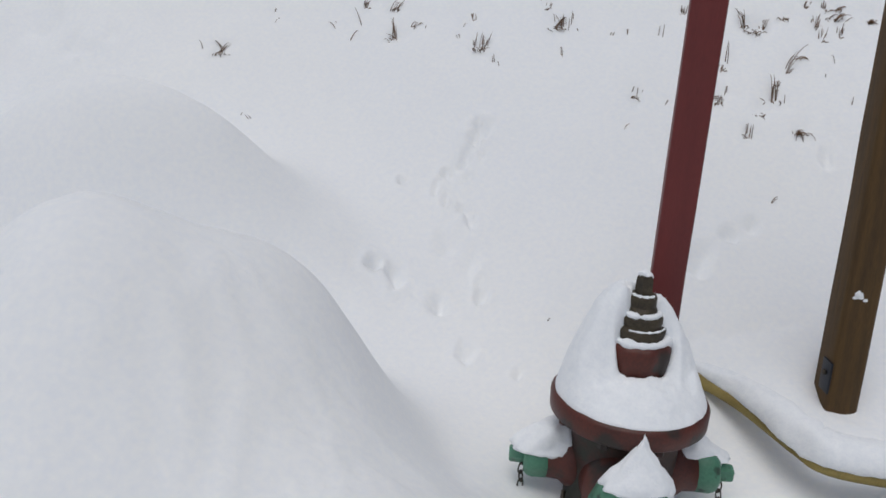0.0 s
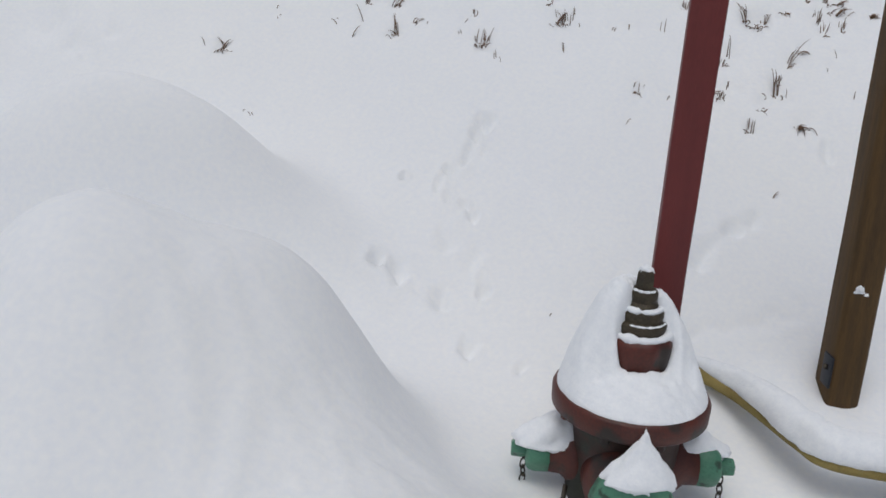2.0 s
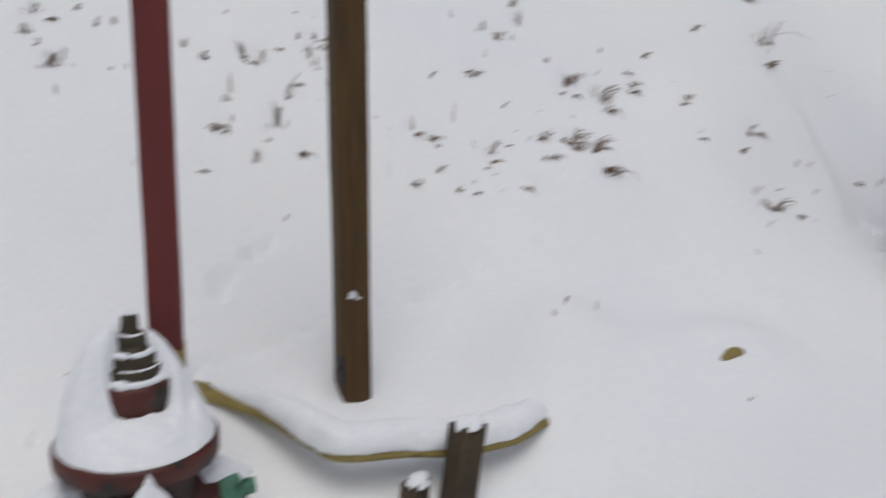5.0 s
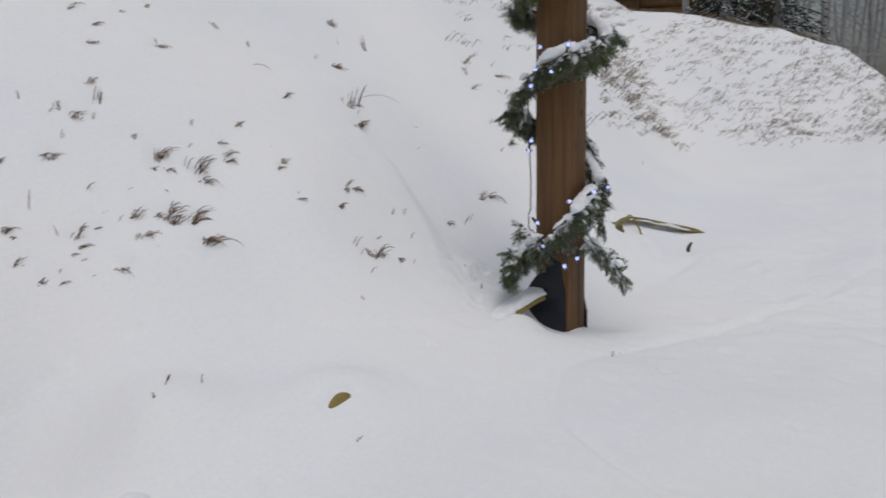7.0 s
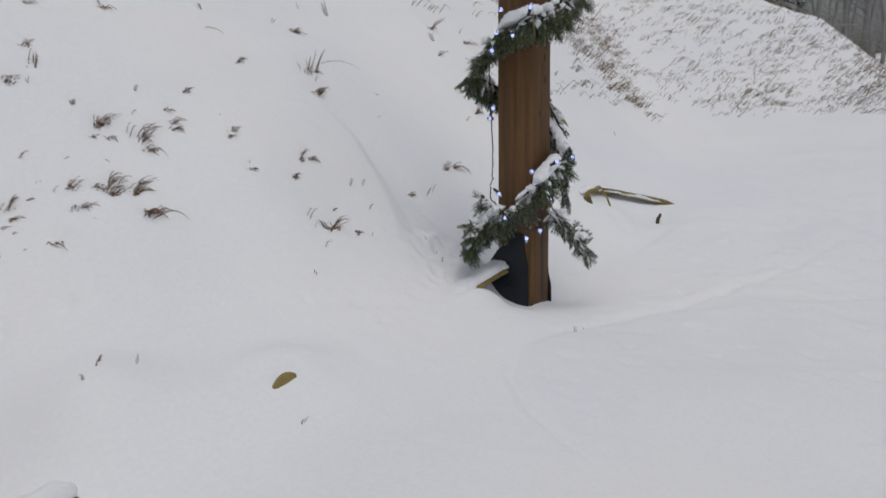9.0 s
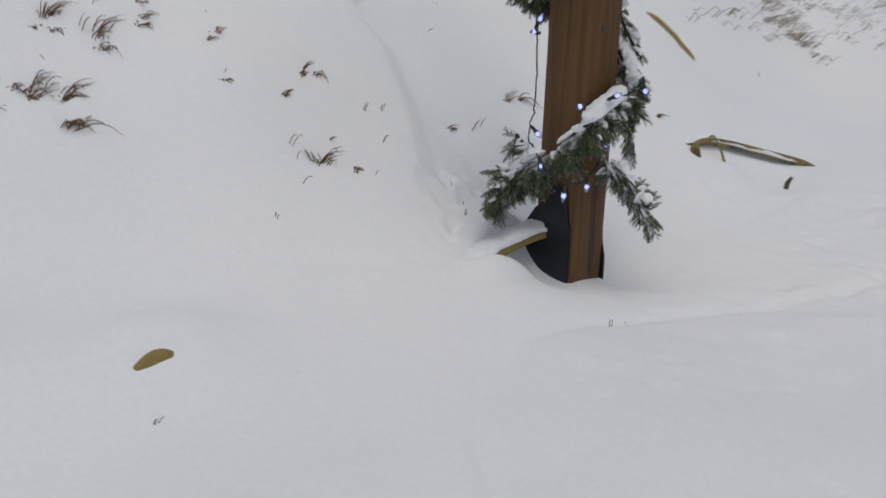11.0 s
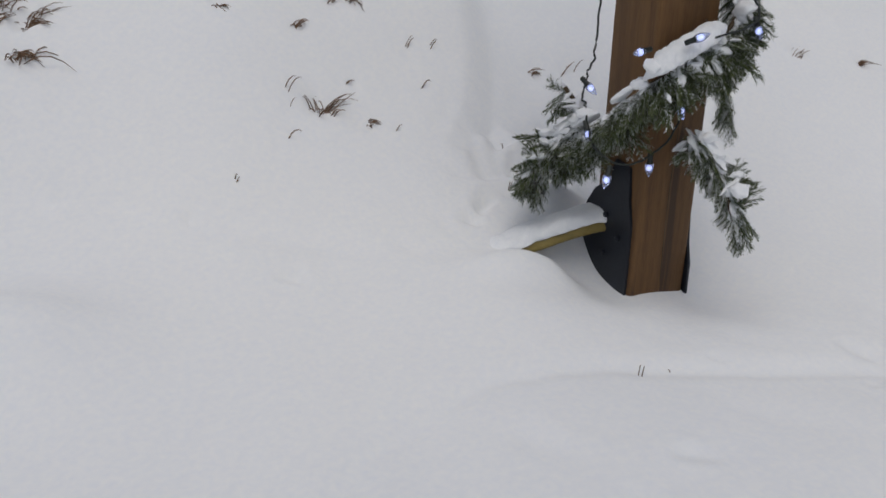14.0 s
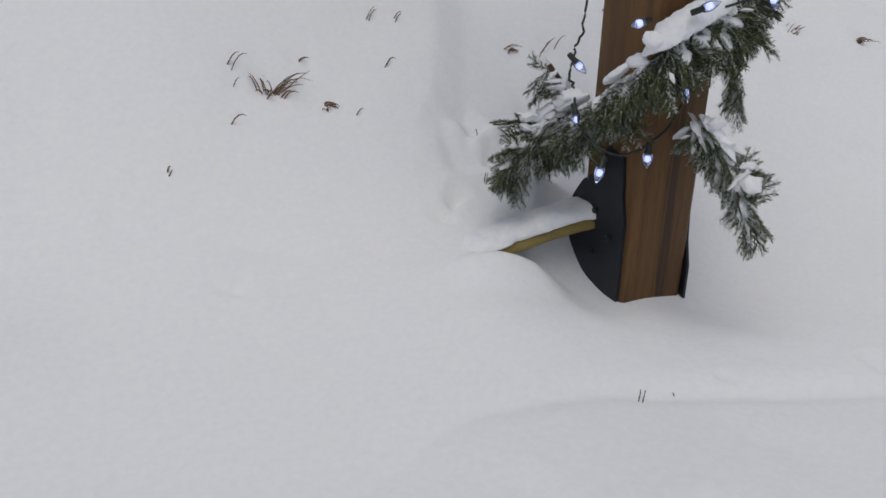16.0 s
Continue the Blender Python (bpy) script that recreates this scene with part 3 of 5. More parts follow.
def snow_surface(x, y):
    z = height(x, y)
    near = (x > -3) & (x < 9) & (y > -1.5) & (y < 5)
    zn, xn, yn = z[near], x[near], y[near]
    zn = zn + 0.018 * wave(xn * 1.9 + 7, yn * 1.9) + 0.008 * wave(xn * 5 + 3, yn * 5 + 1) + 0.0026 * wave(xn * 11 + 5, yn * 11) + 0.0018 * wave(xn * 19, yn * 19)
    grainy = np.exp(-((xn + 0.35) / 0.5) ** 2 - ((yn - 1.25) / 0.4) ** 2)
    walked = sstep(3.2, 4.6, xn) * (1 - sstep(0.9, 1.7, yn - 0.06 * (xn - 4)))
    zn = zn + grainy * (0.004 * wave(xn * 13 + 0.4 * yn, yn * 13 - 0.4 * xn) + 0.005 * wave(xn * 26, yn * 26) + 0.003 * wave(xn * 60, yn * 60)) + walked * (0.02 * wave(xn * 4.3, yn * 4.3) + 0.011 * wave(xn * 11, yn * 11))
    lumps = np.exp(-((xn - 3.68) / 0.16) ** 2 - ((yn - 2.08) / 0.16) ** 2)
    zn = zn + 0.036 * lumps * wave(xn * 22, yn * 22)
    xd, yd = xn + 0.022 * wave(xn * 21, yn * 21 + 5), yn + 0.022 * wave(xn * 21 + 9, yn * 21)
    trail = np.interp(xn, [2.0, 2.33, 2.68, 3.07, 3.4], [2.3, 2.13, 1.98, 1.83, 1.8]) + 0.02 * wave(xn * 9, yn * 2)
    zn = zn - 0.011 * np.exp(-((yn - trail) / 0.045) ** 2) * sstep(1.9, 2.2, xn) * (1 - sstep(3.2, 3.4, xn)) * (0.7 + 0.6 * wave(xn * 12, yn * 6))
    for px, py, turned, reach, up, blades in TUFTS:
        zn = zn - (0.004 + 0.0018 * blades) * np.exp(-((xd - px) ** 2 + (yd - py) ** 2) / (0.0006 + 0.0002 * blades))
    for px, py, r, d in [(p[0], p[1], p[2] * 0.85, 1.6 * p[3]) for p in PAW_PRINTS] + BANK_PRINTS + POST_PRINTS + TRODDEN:
        q = ((xd - px) ** 2 + (yd - py) ** 2) / (r * r)
        zn = zn - d * np.exp(-q * 1.6) + 0.22 * d * np.exp(-(np.sqrt(q) - 1.35) ** 2 * 5)
    # narrow trails of small feet
    for ax, ay, bx, by in ((0.6, 2.15, 1.05, 2.24), (0.7, 2.34, 0.95, 2.52), (1.38, 2.24, 1.7, 2.33), (-0.25, 2.39, 0.02, 2.27), (-0.06, 2.66, 0.1, 2.88)):
        u = np.clip(((xd - ax) * (bx - ax) + (yd - ay) * (by - ay)) / ((bx - ax) ** 2 + (by - ay) ** 2), 0, 1)
        gap = (xd - ax - u * (bx - ax)) ** 2 + (yd - ay - u * (by - ay)) ** 2
        zn = zn - 0.013 * np.exp(-gap / 0.0006) * (0.65 + 0.5 * wave(xn * 17, yn * 17))
    # the slit in front of the buried hose
    slit = np.clip(xn, 2.16, 2.29)
    zn = zn - 0.019 * np.exp(-((xn - slit) ** 2 + (yn - 1.585) ** 2) / 0.0007)
    # a scuffed gully high on the bank
    zn = zn - 0.05 * np.exp(-((xn + 1.75 + 0.25 * (yn - 3.2)) / 0.12) ** 2) * sstep(2.7, 3.1, yn)
    z[near] = zn
    far = (x >= 9) | (y >= 5)
    z[far] += 0.05 * wave(x[far] * 0.9, y[far] * 0.9) + 0.03 * wave(x[far] * 2.3, y[far] * 2.3)
    return z


def ground_sheet():
    def steps(a, b, d, grow, end):
        out, v, s = list(np.arange(a, b, d)), b, d
        while v < end:
            out.append(v)
            s *= grow
            v += s
        return out + [end]

    xs = steps(-1.8, 5.6, 0.0115, 1.035, 900)
    left = [-v for v in steps(1.8, 1.9, 0.03, 1.12, 900)][::-1]
    xs = np.array(left[:-1] + xs)
    ys = np.array([-v for v in steps(0.4, 0.5, 0.04, 1.15, 900)][::-1][:-1] + list(np.arange(-0.4, 0.6, 0.03)) + steps(0.6, 3.5, 0.011, 1.035, 900))
    gx, gy = np.meshgrid(xs, ys)
    gz = snow_surface(gx.ravel().copy(), gy.ravel().copy())
    co = np.stack([gx.ravel(), gy.ravel(), gz], 1)
    nx, ny = len(xs), len(ys)
    i = (np.arange(ny - 1)[:, None] * nx + np.arange(nx - 1)[None]).ravel()
    faces = np.stack([i, i + 1, i + nx + 1, i + nx], 1)
    me = bpy.data.meshes.new("ground")
    me.vertices.add(len(co))
    me.vertices.foreach_set("co", co.ravel())
    me.loops.add(faces.size)
    me.loops.foreach_set("vertex_index", faces.ravel())
    me.polygons.add(len(faces))
    me.polygons.foreach_set("loop_start", np.arange(len(faces)) * 4)
    me.polygons.foreach_set("use_smooth", np.ones(len(faces), bool))
    me.update()
    me.validate()
    me.materials.append(SNOW)
    return tagged(new("ground", me), "fresh white snow over sloping ground, bank and heaps", "snow ground", kind="structure")


ground = ground_sheet()


def ground_z(x, y):
    return float(snow_surface(np.array([float(x)]), np.array([float(y)]))[0])


# ---- fire hydrant ----
HX, HY = 0.418, 1.62
FRONT = Vector((-0.05, -1, 0)).normalized()
SIDE = Vector((1, -0.05, 0)).normalized()


def fire_hydrant():
    hyd = thing("fire_hydrant", "red cast-iron fire hydrant with green caps, topped with snow", "fire hydrant")
    at = Matrix.Translation((HX, HY, 0))
    part("barrel", lathe([(0.118, -0.15), (0.118, 0.15), (0.122, 0.2), (0.122, 0.36), (0.128, 0.4), (0.145, 0.425)], 40, at), RUSTED_IRON, hyd, "dark rusted barrel")
    part("bonnet_flange", lathe([(0.14, 0.418), (0.168, 0.42), (0.174, 0.426), (0.175, 0.46), (0.17, 0.469), (0.15, 0.472)], 48, at), RED_IRON, hyd)
    part("bonnet", lathe([(0.16, 0.466), (0.13, 0.5), (0.09, 0.53), (0.064, 0.545)], 40, at), RED_IRON, hyd)
    lobes = lambda a, z: 1 + 0.035 * math.cos(9 * a) * (1 if z < 0.6 else 0.4)
    part("bonnet_neck", lathe([(0.064, 0.49), (0.07, 0.53), (0.076, 0.572), (0.077, 0.594), (0.07, 0.605), (0.05, 0.61)], 56, at, lobes), RED_IRON, hyd)
    part("weather_shield", lathe([(0.05, 0.606), (0.056, 0.616), (0.058, 0.631), (0.055, 0.637), (0.046, 0.64), (0.048, 0.646), (0.048, 0.659), (0.036, 0.667), (0.029, 0.683)], 40, at), BRONZE, hyd, "dark weathered bronze collar")
    nut = part("operating_nut", lathe([(0.029, 0.676), (0.03, 0.682), (0.03, 0.7), (0.027, 0.706), (0.021, 0.708)], 32, at), BRONZE, hyd, "dark bronze operating nut")
    part("nut_head", lathe([(0.019, 0.705), (0.02, 0.71), (0.0185, 0.742), (0.015, 0.748)], 5, at @ Matrix.Rotation(0.5, 4, "Z")), BRONZE, nut, smooth=False)
    # bolts round the flange
    for k in range(8):
        a = 2 * math.pi * (k + 0.35) / 8
        part("flange_bolt", lathe([(0.012, 0.0), (0.012, 0.014), (0.009, 0.017)], 6, Matrix.Translation((HX + 0.15 * math.cos(a), HY + 0.15 * math.sin(a), 0.404))), RED_IRON, hyd, smooth=False)
    # side outlets with caps, nuts and chains
    for sgn in (-1, 1):
        d = SIDE * sgn
        m = along((HX, HY, 0.288), d)
        part("side_nozzle", lathe([(0.066, 0.08), (0.062, 0.125), (0.05, 0.14), (0.048, 0.168)], 28, m), RED_IRON, hyd)
        part("gasket", lathe([(0.046, 0.155), (0.0465, 0.157), (0.0465, 0.166), (0.044, 0.168)], 28, m), CABLE, hyd, "black gasket ring")
        notch = lambda a, z: 1 + 0.035 * math.cos(6 * a)
        cap = part("side_cap", lathe([(0.044, 0.163), (0.047, 0.168), (0.048, 0.2), (0.045, 0.212), (0.038, 0.219), (0.024, 0.222)], 36, m, notch), GREEN_PAINT, hyd, "chipped green side cap")
        part("cap_nut", lathe([(0.021, 0.218), (0.022, 0.224), (0.02, 0.252), (0.017, 0.255)], 5, m), GREEN_PAINT, cap, smooth=False)
        chain = part("chain", ring_of(along(Vector((HX, HY, 0.288)) + d * 0.214, d), 0.024, 0.004), CHAIN, hyd, "rusty steel cap chain")
        top = Vector((HX, HY, 0.258)) + d * 0.226 + Vector((0, -0.014, 0))
        for k in range(9):
            p = top + Vector((0.0015 * math.sin(k), 0.0, -0.021 * k))
            link = new("link", LINK)
            link.parent = chain
            link.matrix_basis = Matrix.Translation(p) @ Matrix.Rotation(math.pi / 2 * (k % 2) + 0.5, 4, "Z")
    # large front outlet
    m = along((HX, HY, 0.285), FRONT)
    part("front_nozzle", lathe([(0.1, 0.07), (0.095, 0.12), (0.082, 0.135), (0.08, 0.16)], 36, m), RED_IRON, hyd)
    cap = part("front_cap", lathe([(0.083, 0.152), (0.088, 0.158), (0.089, 0.19), (0.085, 0.204), (0.07, 0.214), (0.03, 0.22)], 40, m, lambda a, z: 1 + 0.02 * math.cos(8 * a)), GREEN_PAINT, hyd, "chipped green front cap")
    part("cap_nut", lathe([(0.024, 0.215), (0.025, 0.222), (0.022, 0.258), (0.018, 0.262)], 5, m), GREEN_PAINT, cap, smooth=False)
    part("cap_hook", tube(bmesh.new(), [Vector((HX, HY, 0.24)) - SIDE * 0.13 + Vector((0, -0.06, 0)), Vector((HX, HY, 0.2)) - SIDE * 0.135 + Vector((0, -0.07, 0)), Vector((HX, HY, 0.185)) - SIDE * 0.125 + Vector((0, -0.075, 0))], [0.006, 0.006, 0.005]), CHAIN, hyd)
    return hyd


def ring_of(m, radius, thick, long=1.0):
    bm = bmesh.new()
    rings = []
    for i in range(14):
        a = 2 * math.pi * i / 14
        rings.append([bm.verts.new(m @ Vector(((radius + thick * math.cos(b)) * math.cos(a), (radius + thick * math.cos(b)) * math.sin(a) * long, thick * math.sin(b)))) for b in (0, math.pi / 2, math.pi, 3 * math.pi / 2)])
    for i in range(14):
        a, b = rings[i], rings[(i + 1) % 14]
        for k in range(4):
            bm.faces.new((a[k], a[(k + 1) % 4], b[(k + 1) % 4], b[k]))
    return bm


LINK = mesh_of("link", ring_of(Matrix.Rotation(math.pi / 2, 4, "X"), 0.0075, 0.0022, 1.75), CHAIN)
fire_hydrant()


def bonnet_snow():
    """The cone of snow on the bonnet, blown off the neck towards the front."""
    bm = bmesh.new()
    segs, rows = 120, 44
    face = math.atan2(-1, 0.12)
    rings = []
    for k in range(rows):
        r = 0.166 - (0.166 - 0.026) * k / (rows - 1)
        ring = []
        for i in range(segs):
            a = 2 * math.pi * i / segs
            off = abs((a - face + math.pi) % (2 * math.pi) - math.pi)
            w = 1 - float(sstep(0.75, 1.45, np.float64(off + 0.18 * noise.noise(Vector((math.cos(a) * 3, math.sin(a) * 3, r * 30))))))
            s = (0.166 - r) / 0.14
            back = 0.472 + (0.257 - 0.011 * math.cos(a)) * (1 - (1 - s) ** (1.8 - 0.35 * math.cos(a))) - 0.03 * s ** 6
            front = 0.473 + 0.072 * (1 - (1 - min(1, s / 0.62)) ** 1.6) - 0.25 * max(0, s - 0.64)
            n1 = noise.noise(Vector((math.cos(a) * r * 30, math.sin(a) * r * 30, 2))) * 0.009 + noise.noise(Vector((math.cos(a) * r * 60, math.sin(a) * r * 60, 3))) * 0.004 + noise.noise(Vector((math.cos(a) * r * 110, math.sin(a) * r * 110, 5))) * 0.004
            z = back + (front - back) * w + n1 * min(1, 6 * s + 0.25)
            rr = r * (1 - 0.02 * max(0, noise.noise(Vector((math.cos(a) * 5, math.sin(a) * 5, 8)))) * (1 - s))
            ring.append(bm.verts.new((HX + rr * math.cos(a), HY + rr * math.sin(a), z)))
        rings.append(ring)
    low = [bm.verts.new((v.co.x, v.co.y, 0.462)) for v in rings[0]]
    rings.insert(0, low)
    for a, b in zip(rings, rings[1:]):
        for i in range(segs):
            bm.faces.new((a[i], a[(i + 1) % segs], b[(i + 1) % segs], b[i]))
    bm.faces.new(rings[-1])
    return tagged(part("snow_mound", bm, LOOSE_SNOW), "cone of fresh snow on the red hydrant's bonnet", "snow")


bonnet_snow()
snow_blob("snow_mound", (HX, HY + 0.005, 0.745), (0.016, 0.015, 0.012), "dab of snow on the bronze operating nut", seed=1)
for (rad, z, thick, a0, a1, s) in ((0.025, 0.707, 0.004, -2.9, -0.6, 2), (0.038, 0.666, 0.0085, -3.6, 0.4, 3), (0.054, 0.638, 0.003, -2.2, -0.4, 4), (0.062, 0.61, 0.0115, -3.5, 0.3, 5)):
    bm = bmesh.new()
    pts = [Vector((HX + rad * math.cos(a0 + (a1 - a0) * i / 20), HY + rad * math.sin(a0 + (a1 - a0) * i / 20), z)) for i in range(21)]
    tube(bm, pts, [thick * (0.75 + 0.9 * noise.noise(Vector((i * 0.6, s, 0)))) * (0.4 if i in (0, 20) else 1) for i in range(21)], 8)
    tagged(part("snow_ring", bm, LOOSE_SNOW), "thin ledge of snow on the hydrant's collar", "snow")
snow_blob("snow_mound", (HX - 0.17, HY + 0.008, 0.32), (0.08, 0.048, 0.074), "drift of snow on the hydrant's side outlet", seed=7, grain=0.14, lean=(0.35, 0), cone=0.35)
snow_blob("snow_mound", (HX + 0.178, HY + 0.006, 0.32), (0.07, 0.042, 0.055), "drift of snow on the hydrant's side outlet", seed=12, grain=0.14, lean=(-0.4, 0), cone=0.35)
snow_blob("snow_mound", (HX - 0.006, HY - 0.182, 0.352), (0.075, 0.042, 0.105), "pointed heap of snow on the front outlet", seed=15, lean=(0.06, 0.1), cone=0.8)
snow_blob("snow_mound", (HX - 0.012, HY - 0.235, 0.302), (0.02, 0.018, 0.022), "dab of snow on the front cap's nut", seed=21)


# ---- posts ----
def red_post():
    post = thing("marker_post", "square wooden post painted dark red, standing behind the hydrant", "post")
    post.matrix_basis = pose(0.5165, 1.812, 0, 0, 0, -11)
    part("painted_shaft", box(0.077, 0.077, 0.585, 2.6, 0.005, 14, 0.0015, 1), RED_PAINT, post)
    part("bare_foot", box(0.081, 0.081, 0.1, 0.592, 0.005, 5, 0.002, 2), YELLOW_HOSE, post, "bare yellowed wooden foot of the post")


def brown_post():
    post = thing("wooden_post", "brown weathered square timber post set in the snow", "post")
    post.matrix_basis = pose(1.086, 2.005, 0, 0, -1.8, 1)
    part("shaft", box(0.092, 0.092, 0.1, 2.7, 0.012, 16, 0.002, 4), OLD_WOOD, post)
    plate = part("metal_plate", box(0.05, 0.006, 0.33, 0.42, 0.002), DARK_STEEL, post, "small dark metal plate with a bolt")
    plate.matrix_basis = pose(-0.048, -0.022, 0, 0, 0, 90)
    part("bolt", lathe([(0.008, 0), (0.008, 0.008), (0.005, 0.01)], 6, along((0.0, 0.003, 0.385), (0, 1, 0))), CHAIN, plate)


red_post()
brown_post()
for dx, dz, s, seed in ((0.03, 0.615, 0.011, 1), (0.036, 0.607, 0.008, 2), (0.022, 0.606, 0.007, 3), (0.05, 0.6, 0.006, 5)):
    snow_blob("snow_mound", (1.022 + dx, 1.958, dz), (s, s * 0.5, s), "splash of snow stuck to the brown post", turn=0.0, seed=seed, grain=0.3)


def stakes():
    for (x, y, top, w, turn, lean, lab, s) in ((1.186, 1.55, 0.372, 0.084, 12, 6, "dark rotten timber stake with a split top", 3), (1.048, 1.53, 0.25, 0.07, 30, 5, "short weathered timber stake capped with snow", 8)):
        st = thing("timber_stake", lab, "stake")
        st.matrix_basis = pose(x, y, 0, 0, lean, turn)
        part("stake_body", box(w, w * 0.7, -0.1, top - 0.006, 0.005, 8, 0.005, s), GREY_WOOD, st)
        for k in range(5):
            sp = part("split_board", box(w * 0.19, w * 0.06, -0.05 + 0.01 * k, top - 0.012 * ((k * 7) % 4), 0.002, 6, 0.003, k), GREY_WOOD, st)
            sp.matrix_basis = pose((k - 2) * w * 0.2, -w * 0.37, 0)
        snow_blob("snow_mound", (x + top * math.tan(radians(lean)), y, top - 0.012), (w * 0.52, w * 0.36, 0.028), "small cap of snow on a timber stake", turn=radians(turn), seed=30 + s)


stakes()

# ---- yellow hose, half buried ----
HOSE = [(0.5, 2.2, 0.33), (0.66, 2.08, 0.325), (0.78, 1.92, 0.32), (0.87, 1.72, 0.305), (0.92, 1.66, 0.295), (1.08, 1.635, 0.285), (1.22, 1.615, 0.268), (1.38, 1.6, 0.274), (1.5, 1.635, 0.282), (1.59, 1.69, 0.24),
        (1.8, 1.66, 0.2), (2.05, 1.63, 0.3), (2.17, 1.614, 0.378), (2.26, 1.608, 0.398), (2.36, 1.62, 0.34), (2.9, 1.7, 0.2), (3.34, 1.8, 0.24), (3.51, 1.785, 0.358), (3.61, 1.76, 0.398), (3.72, 1.735, 0.43), (3.79, 1.72, 0.44)]
COIL = [(6.3, 1.7, 0.32), (6.13, 1.8, 0.43), (6.034, 1.86, 0.47), (5.82, 2.0, 0.53), (5.62, 2.07, 0.575), (5.47, 2.095, 0.592), (5.362, 2.085, 0.582), (5.35, 2.06, 0.52), (5.355, 2.05, 0.44)]


def flat_hose(name, points, wide, thick, label, roll=0.35):
    bm = bmesh.new()
    pts = spline(points, 10)
    rings = []
    for i, p in enumerate(pts):
        d = pts[min(i + 1, len(pts) - 1)] - pts[max(i - 1, 0)]
        m = along(p, d)
        tw = roll + 0.25 * noise.noise(Vector((i * 0.05, 0, 3)))
        rings.append([bm.verts.new(m @ (Matrix.Rotation(tw, 3, "Z") @ Vector((wide * math.cos(a) , thick * math.sin(a), 0)))) for a in [2 * math.pi * k / 12 for k in range(12)]])
    for a, b in zip(rings, rings[1:]):
        for k in range(12):
            bm.faces.new((a[k], a[(k + 1) % 12], b[(k + 1) % 12], b[k]))
    bm.faces.new(rings[0][::-1])
    bm.faces.new(rings[-1])
    return tagged(part(name, bm, YELLOW_HOSE), label, "hose")


def snow_ridge(points, wide, tall, label, seed, lift=0.02):
    return tagged(part("snow_ridge", ridge(points, wide, tall, seed, lift), LOOSE_SNOW), label, "snow")


flat_hose("fire_hose", HOSE, 0.034, 0.016, "flat yellow fire hose, mostly buried in snow")
flat_hose("fire_hose", COIL, 0.025, 0.011, "loop of faded yellow hose lying in the snow", 0.9)
snow_ridge([(p[0] + 0.004, p[1] + 0.02, p[2]) for p in HOSE[1:10]], 0.05, 0.06, "ridge of snow lying along the yellow hose", 1.0, 0.012)
snow_ridge([(3.36, 1.83, 0.315), (3.46, 1.82, 0.35), (3.54, 1.805, 0.378), (3.62, 1.785, 0.405), (3.72, 1.76, 0.435), (3.8, 1.74, 0.445), (3.86, 1.73, 0.45)], 0.055, 0.032, "ridge of snow lying along the yellow hose", 5.0, 0.008)
flat_hose("fire_hose", [(6.2, 3.25, 1.28), (6.29, 3.07, 1.235), (6.36, 2.97, 1.145), (6.37, 2.89, 1.07), (6.39, 2.82, 1.0), (6.4, 2.78, 0.93)], 0.024, 0.012, "end of a yellow hose poking from the bank", 0.9)
snow_ridge([(p[0], p[1] + 0.04, p[2] + 0.004) for p in COIL[1:7]], 0.055, 0.03, "thin line of snow on the buried hose", 9.0, 0.0)
flat_hose("hose_strap", [(5.5, 2.1, 0.6), (5.495, 2.06, 0.622), (5.49, 2.01, 0.57), (5.47, 1.96, 0.49), (5.44, 1.93, 0.447), (5.4, 1.95, 0.44)], 0.007, 0.005, "thin yellow strap curling from the buried hose", 0.4)
peg = tagged(part("peg", tube(bmesh.new(), [(5.76, 1.75, 0.3), (5.774, 1.748, 0.385), (5.8, 1.74, 0.415)], [0.012, 0.013, 0.01], 8), GREY_WOOD), "dark peg sticking out of the snow", "peg")

# ---- post with garland and lights ----
PX, PY, PS = 3.857, 1.672, 0.184


